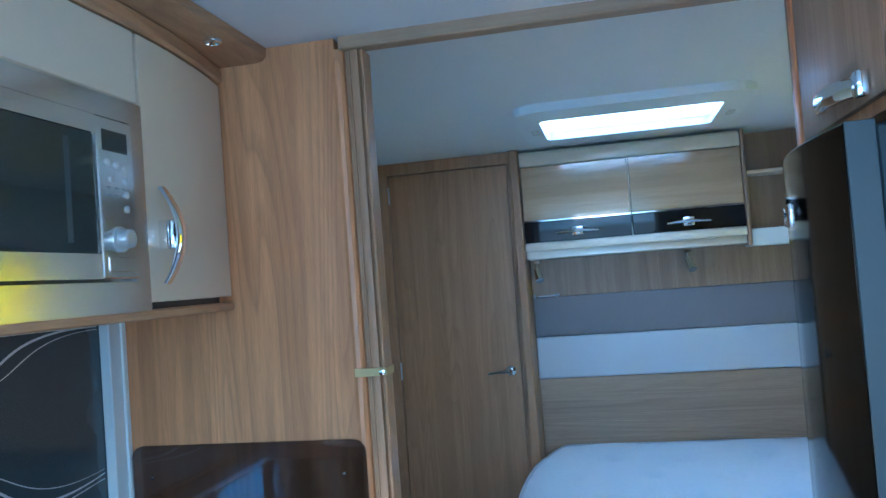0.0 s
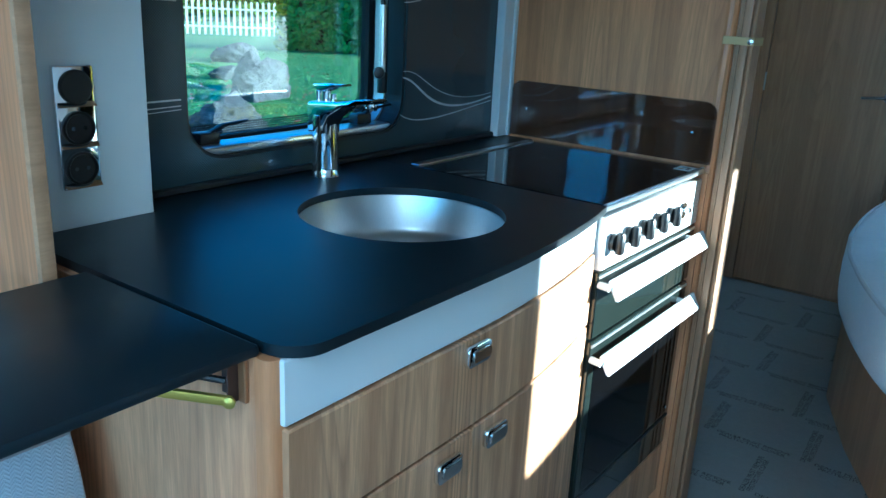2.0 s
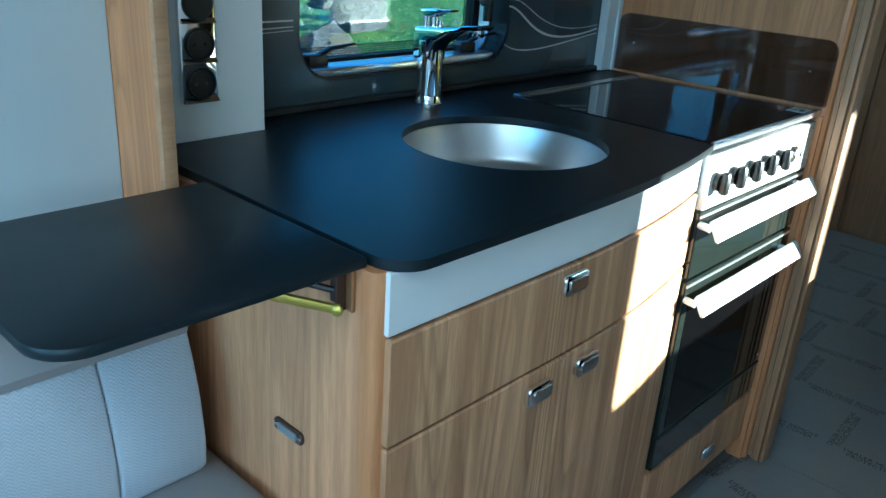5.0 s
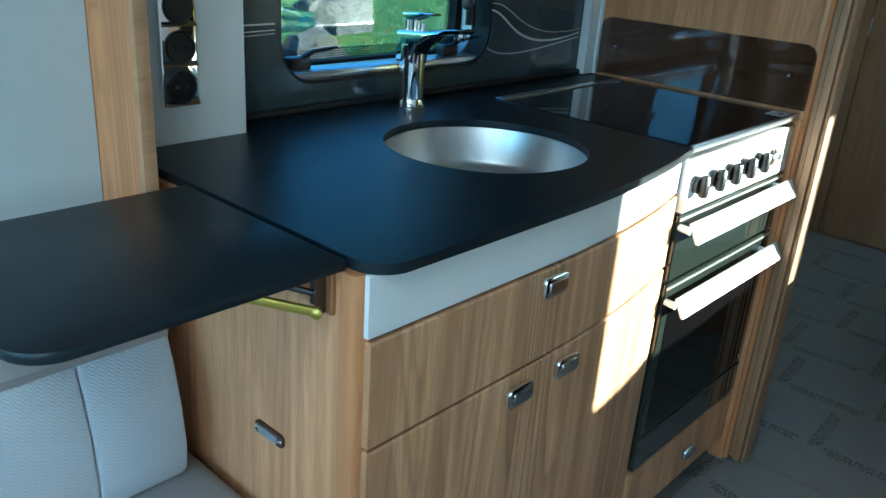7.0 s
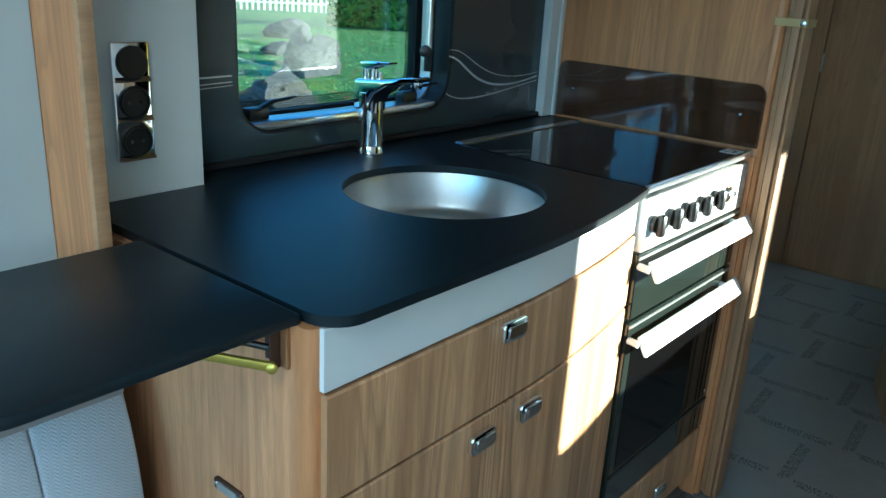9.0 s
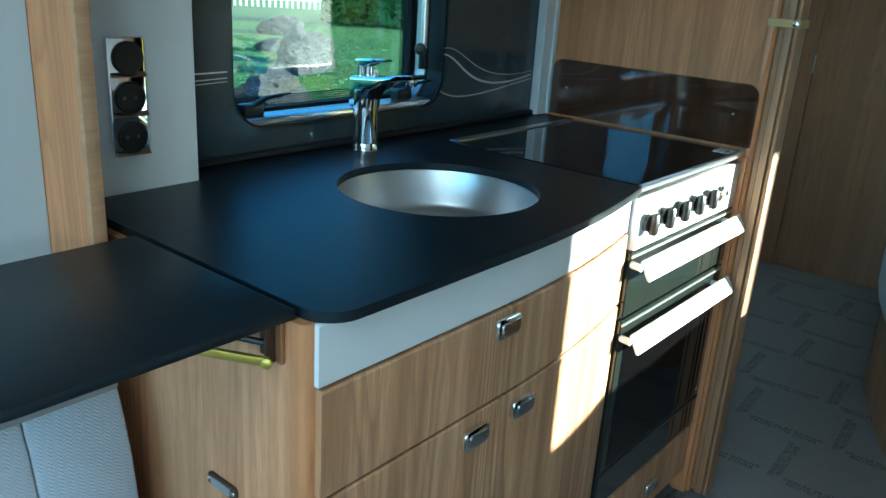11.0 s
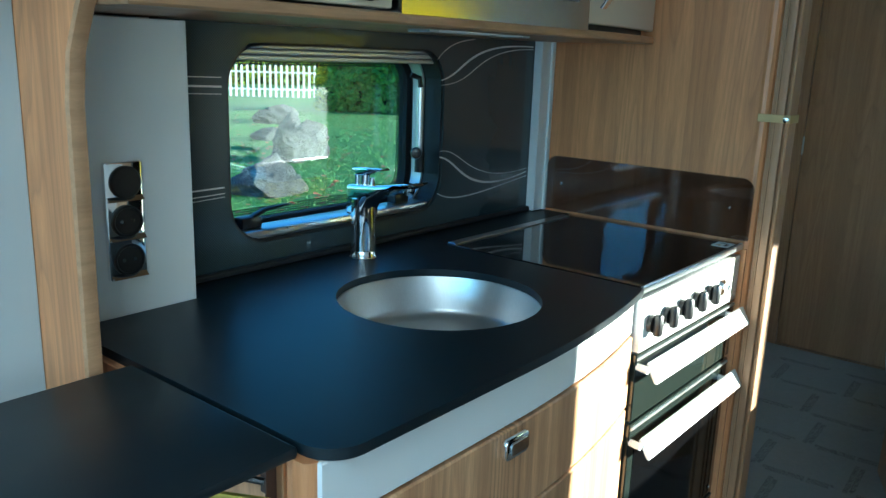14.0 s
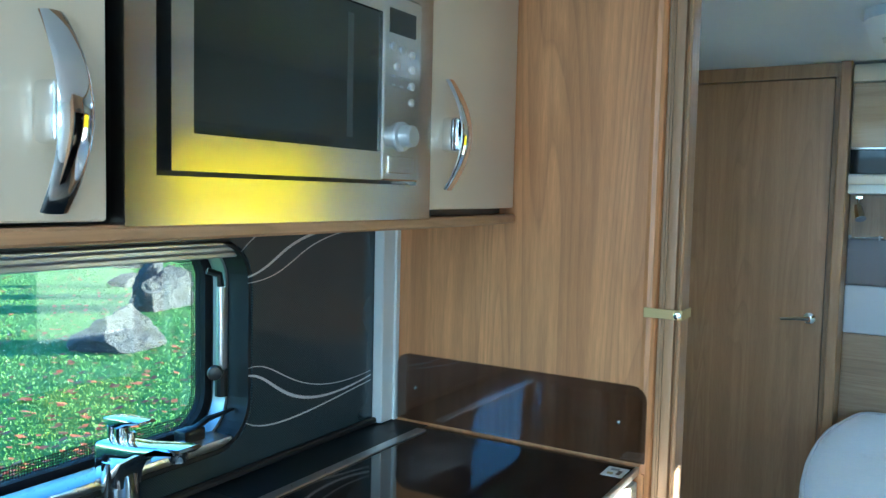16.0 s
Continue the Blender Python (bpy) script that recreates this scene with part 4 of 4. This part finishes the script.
bl = thing("bed_locker", (1.2, 2.1, 1.45), "gloss oak overhead locker with dark lower band over the bed", "cabinet")
part("body", block((0.738, DY + 0.012, 1.415), (1.690, HY - 0.001, 1.905), 0.004), CREAM, bl)
part("end_panel", block((1.6905, DY - 0.02, 1.405), (1.706, HY - 0.001, 1.905), 0.003), WOOD_SHEEN, bl)
part("cornice", block((0.738, DY - 0.012, 1.835), (1.690, DY + 0.011, 1.895), 0.006, 2), CREAM, bl, "cream cornice strip")
part("bottom_strip", block((0.738, DY - 0.015, 1.450), (1.690, DY + 0.011, 1.486), 0.006, 2), CREAM, bl, "cream bottom strip")
for x0, x1 in ((0.742, 1.212), (1.217, 1.688)):
    d = part("door", block((x0, DY - 0.012, 1.589), (x1, DY + 0.010, 1.832), 0.003), WOOD_GLOSS, bl, "gloss oak door")
    part("dark_band", block((x0, DY - 0.012, 1.489), (x1, DY + 0.010, 1.582), 0.003), HOB, d, "gloss black lower band")
    part("chrome_line", block((x0, DY - 0.014, 1.582), (x1, DY + 0.008, 1.589), 0.001), CHROME, d)
    m = (x0 + x1) / 2
    part("handle", join(tube([(m - 0.09, DY - 0.022, 1.525), (m, DY - 0.035, 1.53), (m + 0.09, DY - 0.022, 1.525)], [0.010, 0.018, 0.010], 10, 0.5), block((m - 0.024, DY - 0.026, 1.510), (m + 0.024, DY - 0.012, 1.548), 0.004, 2)), CHROME, d)
shelf = thing("corner_shelf", (1.9, 2.1, 1.45), "open oak corner shelf beside the locker", "shelf")
part("board", block((1.707, DY + 0.05, 1.715), (2.155, HY - 0.001, 1.730), 0.002), CREAM, shelf)
part("lower_strip", block((1.707, DY + 0.02, 1.40), (2.155, HY - 0.001, 1.475), 0.004), WHITE, shelf)
lamp = thing("reading_lamp", (0.77, 2.2, 1.41), "small chrome reading spotlight under the locker", "lamp", "reading lamps")
part("foot", block((0.755, 2.17, 1.395), (0.785, 2.20, 1.4095), 0.003), CHROME, lamp)
part("stem", tube([(0.77, 2.185, 1.396), (0.77, 2.180, 1.362)], 0.005, 8), CHROME, lamp)
part("head", tube([(0.768, 2.178, 1.370), (0.784, 2.140, 1.318)], [0.013, 0.020], 14), CHROME, lamp)
copy_thing(lamp, pose(1.45, 2.2, 1.41))
rail = thing("curtain_rail", (0.8, 2.2, 1.24), "short chrome rod on brackets at the bed head", "rail")
part("rod", tube([(0.738, 2.215, 1.240), (0.862, 2.215, 1.246)], 0.004, 8), CHROME, rail)
for x in (0.744, 0.850):
    part("bracket", block((x - 0.005, 2.208, 1.234), (x + 0.005, 2.2275, 1.252), 0.002), GREY, rail)

bed = thing("bed", (1.45, 1.2, 0), "fixed double bed with a bare quilted white mattress", "bed")
outline_b = [(0.83, 2.215), (0.80, 2.12), (0.735, 1.85), (0.716, 1.6), (0.714, 1.4), (0.728, 1.12), (0.775, 0.86), (0.86, 0.60), (0.945, 0.395), (1.01, 0.275), (1.075, 0.205), (1.17, 0.175), (1.30, 0.165), (2.15, 0.165), (2.15, 2.215)]
part("base", prism("z", [(0.80, 2.2), (0.775, 1.0), (0.90, 0.66), (1.06, 0.32), (1.20, 0.25), (2.15, 0.25), (2.15, 2.2)], 0.0, 0.355, 0.004, 1), WOOD_DOOR, bed, "oak foil bed base")


def resampled(poly, count):
    """Points at even steps round a closed outline."""
    pts = [Vector(p) for p in poly]
    steps = [(pts[(k + 1) % len(pts)] - pts[k]).length for k in range(len(pts))]
    total, out, k, gone = sum(steps), [], 0, 0.0
    for m in range(count):
        want = total * m / count
        while gone + steps[k] < want:
            gone += steps[k]
            k += 1
        out.append(pts[k].lerp(pts[(k + 1) % len(pts)], (want - gone) / steps[k]))
    return out


RIM = resampled(outline_b, 200)
for _ in range(3):
    RIM = [(RIM[k - 1] + 2 * RIM[k] + RIM[(k + 1) % 200]) / 4 for k in range(200)]
MID = Vector((1.45, 1.2))
TUFTS = [(0.90 + 0.30 * p + (0.15 if q % 2 else 0), 0.42 + 0.29 * q) for p in range(5) for q in range(7)]


def tuft_depth(x, y):
    near = min((x - p) ** 2 + ((y - q) * 1.0) ** 2 for p, q in TUFTS)
    return 0.026 * math.exp(-near / 0.0014) + 0.014 * math.exp(-near / 0.012)


def mattress():
    bm = bmesh.new()
    rows = []
    for off, z in ((-0.012, 0.357), (0.0, 0.366), (0.008, 0.40), (0.009, 0.46), (0.006, 0.52), (0.0, 0.540)):
        rows.append([bm.verts.new((*(p + (p - MID).normalized() * off), z)) for p in RIM])
    for k in range(1, 41):
        f = 1 - (k / 41) ** 0.9
        rows.append([])
        for p in RIM:
            q = MID + (p - MID) * f
            edge = (p - q).length
            z = 0.540 + 0.026 * (1 - math.exp(-edge / 0.045)) - tuft_depth(q.x, q.y) * min(1, edge / 0.12)
            z += 0.0025 * noise.noise(Vector((q.x * 9, q.y * 9, 1.3))) + 0.004 * noise.noise(Vector((q.x * 3, q.y * 3, 7.1)))
            rows[-1].append(bm.verts.new((q.x, q.y, z)))
    for s, t in zip(rows, rows[1:]):
        for k in range(200):
            bm.faces.new((s[k], s[(k + 1) % 200], t[(k + 1) % 200], t[k]))
    bm.faces.new(rows[0])
    bm.faces.new(rows[-1])
    return bm


mat_ob = part("mattress", mattress(), MATTRESS, bed, "white quilted mattress", smooth=70)
loop = [(p.x, p.y, 0.541) for p in RIM]
part("piping", tube(loop + loop[:1], 0.006, 8), PALE_FABRIC, mat_ob, "pale corded piping")

# ---- printed protective film on the floor ----


def film(name, x0, y0, x1, y1, seed, label):
    """A thin creased sheet with a pinked edge."""
    r = random.Random(seed)
    out = []
    for (ax, ay), (bx, by) in (((x0, y0), (x1, y0)), ((x1, y0), (x1, y1)), ((x1, y1), (x0, y1)), ((x0, y1), (x0, y0))):
        m = int(math.hypot(bx - ax, by - ay) / 0.006)
        for k in range(m):
            t, o = k / m, (0.0022 if k % 2 else -0.0022)
            out.append((ax + (bx - ax) * t + (o if ax == bx else 0), ay + (by - ay) * t + (o if ay == by else 0)))
    return whole(name, prism("z", out, 0.0005, 0.0022), FILM, label, "floor cover", smooth=0)


film_bed = film("floor_film", 0.06, 0.055, 1.30, 2.035, 1, "grey printed protective film on the bedroom floor")
film_aisle = film("floor_film", 0.575, -3.9, 1.44, 0.050, 2, "grey printed protective film on the kitchen floor")


def words(text, size):
    cu = bpy.data.curves.new("words", "FONT")
    cu.body, cu.size, cu.align_x, cu.space_line = text, size, "CENTER", 0.85
    ob = bpy.data.objects.new("words", cu)
    scene.collection.objects.link(ob)
    me = bpy.data.meshes.new_from_object(ob.evaluated_get(bpy.context.evaluated_depsgraph_get()))
    bpy.data.objects.remove(ob)
    me.materials.clear()
    me.materials.append(INK)
    return me


PRINTED = words("DEALER MUST REMOVE\nPROTECTIVE COVER", 0.021)
r = random.Random(11)
for sheet, nx, ny, ox, oy, z in ((film_bed, 4, 7, 0.30, 0.24, 0.0026), (film_aisle, 3, 5, 0.72, -1.22, 0.0026)):
    for p in range(nx):
        for q in range(ny):
            cx, cy = ox + 0.285 * p + (0.09 if q % 2 else 0.0), oy + 0.27 * q
            for dx, dy, turn in ((0.0, 0.0, 0), (-0.14, 0.105, 90)):
                if sheet == film_bed and (cx + dx > 1.1 or cy + dy > 1.9):
                    continue
                ob = new("printed_notice", PRINTED)
                ob.parent = sheet
                ob.matrix_basis = pose(cx + dx, cy + dy, z, 0, 0, turn + r.uniform(-1.5, 1.5) + (-8 if sheet == film_aisle else 2))

# ---- fridge and cabinet by the partition ----
unit = thing("fridge_housing", (1.8, -0.3, 0), "tall oak foil housing round the fridge", "cabinet")
part("side_panel", block((1.460, -0.045, 0), (2.158, -0.008, H - 0.001), 0.002), WOOD_SHEEN, unit)
upper = part("upper_front", block((1.456, -0.510, 1.548), (1.474, -0.078, H - 0.002), 0.004, 2), WOOD_SHEEN, unit, "oak upper locker front")
part("stile", block((1.454, -0.074, 0.02), (1.472, -0.046, H - 0.002), 0.004, 2), WOOD, unit)
part("near_panel", block((1.456, -0.540, 0), (2.158, -0.515, H - 0.001), 0.004, 2), WOOD_FRONT, unit)
part("upper_shelf", block((1.466, -0.514, 1.530), (2.158, -0.046, 1.548), 0), WOOD, unit)
part("handle", join(tube([(1.449, -0.440, 1.570), (1.438, -0.40, 1.573), (1.430, -0.34, 1.576), (1.434, -0.27, 1.579), (1.453, -0.232, 1.580)], [0.014, 0.015, 0.016, 0.016, 0.012], 16, 0.30, up=(1, 0, 0)), block((1.438, -0.455, 1.552), (1.4555, -0.430, 1.588), 0.004, 2)), CHROME, upper, "broad chrome handle")
fridge = thing("fridge", (1.8, -0.3, 0.05), "tall fridge with a bowed gloss black door ajar", "fridge")
part("body", block((1.49, -0.512, 0.05), (2.15, -0.05, 1.529), 0.004), GREY, fridge)
poly = [(1.405, -0.495), (1.398, -0.42), (1.393, -0.33), (1.394, -0.24), (1.402, -0.15), (1.420, -0.085), (1.443, -0.080)]
fdoor = part("door", prism("z", poly + [(1.443, -0.495)], 0.08, 1.515, 0.003, 1), FRIDGE_GLASS, fridge, "bowed gloss black door")
part("door_liner", block((1.4435, -0.494, 0.085), (1.476, -0.085, 1.510), 0.004), DARK_GREY, fdoor, "grey inner liner")
part("door_edge", block((1.406, -0.499, 0.08), (1.443, -0.4955, 1.515), 0.001), DARK_GREY, fdoor, "grey edge strip")
part("latch", block((1.478, -0.508, 1.40), (1.487, -0.490, 1.50), 0.002), BRASS, fdoor, "yellow ventilation latch")
part("door_handle", block((1.391, -0.22, 1.398), (1.400, -0.175, 1.435), 0.004, 2), CHROME, fdoor, "chrome door catch")

# ---- bedroom skylight ----
sk = structure("skylight_frame", ring("z", rounded(0.82, 1.07, 1.62, 1.75, 0.10, 6), rounded(0.90, 1.25, 1.53, 1.67, 0.03, 6), 1.885, 1.9145), SKYBLUE, "white moulded skylight surround", "skylight")
part("skylight_pane", block((0.899, 1.249, 1.918), (1.531, 1.671, 1.920), 0), MILKY, sk, "milky white sheet")
for x0 in (0.855, 1.56):
    part("skylight_lamp", block((x0, 1.42, 1.880), (x0 + 0.03, 1.50, 1.8845), 0.002), SILVER, sk)

whole("lounge_locker", block((0.01, -2.6, 1.43), (0.355, -1.348, H - 0.032), 0.004), WOOD, "oak overhead locker in the lounge", "cabinet")

# unseen blind, added for yellow reflections and to stop the sun above it
blind = thing("window_blind", (W - 0.02, 1.06, 1.10), "assumed yellow roller blind, out of view, half-lowered in the bedroom window", "blind")
part("cloth", block((W - 0.012, 0.625, 1.10), (W - 0.010, 1.545, 1.60), 0), BLIND, blind)
part("bottom_bar", block((W - 0.018, 0.625, 1.088), (W - 0.004, 1.545, 1.0995), 0.003), GREY, blind, "grey bottom bar")
part("roller", tube([(W - 0.022, 0.57, 1.615), (W - 0.022, 1.555, 1.615)], 0.02, 14), SILVER, blind, "silver roller")

# ---- outside ----
GZ = -0.60
structure("ground", block((-600, -600, GZ - 0.2), (600, 600, GZ), 0), GRASS, "autumn lawn with fallen leaves", "ground")


def rock(name, at, size, seed, label):
    bm = bmesh.new()
    bmesh.ops.create_icosphere(bm, subdivisions=5, radius=1)
    r = random.Random(seed)
    cuts = [(Vector((r.uniform(-1, 1), r.uniform(-1, 1), r.uniform(-0.2, 1))).normalized(), r.uniform(0.45, 0.8)) for _ in range(9)]
    for v in bm.verts:
        for nrm, d in cuts:
            over_d = v.co.dot(nrm) - d
            if over_d > 0:
                v.co -= nrm * over_d
        v.co += v.co.normalized() * 0.11 * noise.fractal(v.co * 2.6 + Vector((seed, 0, 0)), 0.9, 2.1, 5)
        v.co = Vector((v.co.x * size[0], v.co.y * size[1], v.co.z * size[2])) + Vector(at)
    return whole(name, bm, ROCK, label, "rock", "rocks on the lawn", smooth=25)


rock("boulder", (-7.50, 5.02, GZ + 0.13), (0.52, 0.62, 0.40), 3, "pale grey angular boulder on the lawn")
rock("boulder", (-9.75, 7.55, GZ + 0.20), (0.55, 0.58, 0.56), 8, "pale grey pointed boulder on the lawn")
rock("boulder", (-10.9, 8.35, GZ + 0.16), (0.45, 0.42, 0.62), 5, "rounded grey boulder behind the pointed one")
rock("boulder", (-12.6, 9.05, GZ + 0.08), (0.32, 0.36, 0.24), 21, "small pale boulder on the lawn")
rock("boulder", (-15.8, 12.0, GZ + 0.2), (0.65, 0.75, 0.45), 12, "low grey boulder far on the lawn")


def scatter(count, seed, make, lo, hi):
    """Many small pieces on the lawn beyond the kitchen window, in a wedge that widens with distance."""
    r = random.Random(seed)
    verts, faces = [], []
    for _ in range(count):
        dist = lo * (hi / lo) ** r.random()
        ang = radians(r.uniform(24, 62))
        at = Vector((1.1 - dist * math.cos(ang), -1.7 + dist * math.sin(ang), GZ))
        vs = make(r, at, dist)
        faces.append(tuple(range(len(verts), len(verts) + len(vs))))
        verts += vs
    me = bpy.data.meshes.new("scatter")
    me.from_pydata(verts, [], faces)
    bm = bmesh.new()
    bm.from_mesh(me)
    bpy.data.meshes.remove(me)
    return bm


def blade(r, at, dist):
    h, w = r.uniform(0.010, 0.026), r.uniform(0.0016, 0.0032) * (1 + dist * 0.13)
    a = r.uniform(0, 6.28)
    lean = Vector((r.uniform(-0.6, 0.6), r.uniform(-0.6, 0.6), 1)) * h
    side = Vector((math.cos(a), math.sin(a), 0)) * w
    return [at - side, at + side, at + lean]


def fallen(r, at, dist):
    s = r.uniform(0.026, 0.060)
    a = r.uniform(0, 6.28)
    u = Vector((math.cos(a), math.sin(a), r.uniform(-0.25, 0.25))) * s
    v = Vector((-math.sin(a), math.cos(a), r.uniform(-0.2, 0.3))) * s * 0.7
    at = at + Vector((0, 0, r.uniform(0.018, 0.032)))
    return [at - u, at - v * 0.9, at + u * 0.8, at + v]


BLADE = leaf_mat("grass_blade", (0.060, 0.200, 0.030), (0.095, 0.250, 0.042))
whole("grass", scatter(170000, 5, blade, 3.0, 26.0), BLADE, "short green grass on the lawn", "grass", kind="stuff", smooth=0)
whole("fallen_leaves", scatter(4200, 9, fallen, 3.0, 26.0), FALLEN, "scattered brown and orange fallen leaves", "leaves", kind="stuff", smooth=0)


def hedge(name, a, b, height, depth, count, seed, label):
    """A clipped evergreen hedge of many leaves round a dark box that stands for inner shade."""
    r = random.Random(seed)
    a, b = Vector((*a, GZ)), Vector((*b, GZ))
    d = (b - a)
    n = Vector((-d.y, d.x, 0)).normalized()
    if n.dot(Vector((0.7, -0.7, 0))) < 0:
        n = -n
    core = bmesh.new()
    bmesh.ops.create_cube(core, size=1)
    for v in core.verts:
        v.co = a + d * (v.co.x + 0.5) + n * (v.co.y * depth * 0.6) + Vector((0, 0, (v.co.z + 0.5) * height * 0.9))
    verts, faces = [], []
    for _ in range(count):
        s, t = r.random(), r.random()
        lump = noise.fractal(Vector((s * d.length * 0.7, t * 4, seed)), 1.0, 2.0, 3)
        at = a + d * s + Vector((0, 0, 0.05 + t * height * (1 + 0.12 * lump))) + n * (depth * 0.5 * (1 - 0.5 * t ** 4) + 0.3 * lump + r.uniform(-0.25, 0.05))
        u = Vector((r.uniform(-1, 1), r.uniform(-1, 1), r.uniform(-1, 0.4))).normalized() * r.uniform(0.07, 0.13)
        v = u.cross(n + Vector((r.uniform(-0.7, 0.7), r.uniform(-0.7, 0.7), r.uniform(0, 0.9)))).normalized() * u.length * 0.5
        faces.append(tuple(range(len(verts), len(verts) + 4)))
        verts += [at - u, at - v, at + u, at + v]
    me = bpy.data.meshes.new("tmp")
    me.from_pydata(verts, [], faces)
    bm = bmesh.new()
    bm.from_mesh(me)
    bpy.data.meshes.remove(me)
    h = thing(name, (a + b) / 2, label, "hedge")
    part("foliage", bm, HEDGE_LEAF, h, smooth=0)
    # near-black box, the shade between the leaves put in as colour
    part("core", core, plain("hedge_core_" + str(seed), (0.012, 0.028, 0.008), 0.9), h, "dark box for the shade inside the hedge")
    return h


hedge("hedge", (-18.9, 16.2), (-11.2, 22.4), 2.7, 1.6, 14000, 4, "leafy green and yellow hedge at the lawn's edge")
hedge("hedge", (-44, 14), (-30, 34), 5.5, 2.5, 6000, 7, "distant green hedge behind the fence")
fence = thing("picket_fence", (-27, 15, GZ), "white picket fence at the far side of the lawn", "fence")
FA, FB = Vector((-31.0, 9.5, GZ)), Vector((-23.0, 20.5, GZ))
picket_mesh = None
count = 64
for k in range(count):
    p = FA.lerp(FB, k / (count - 1))
    if picket_mesh is None:
        first = part("picket", prism("x", [(-0.045, 0.05), (0.045, 0.05), (0.045, 1.25), (0, 1.32), (-0.045, 1.25)], -0.012, 0.012), WHITE, fence)
        picket_mesh = first.data
        ob = first
    else:
        ob = new("picket", picket_mesh)
        ob.parent = fence
        ob.matrix_parent_inverse = Matrix.Translation(-Vector(fence.location))
    ob.matrix_basis = pose(p.x, p.y, p.z, 0, 0, -36)
for z in (0.35, 1.0):
    part("fence_rail", tube([FA + Vector((-0.04, 0, z)), FB + Vector((-0.04, 0, z))], 0.04, 6), WHITE, fence)
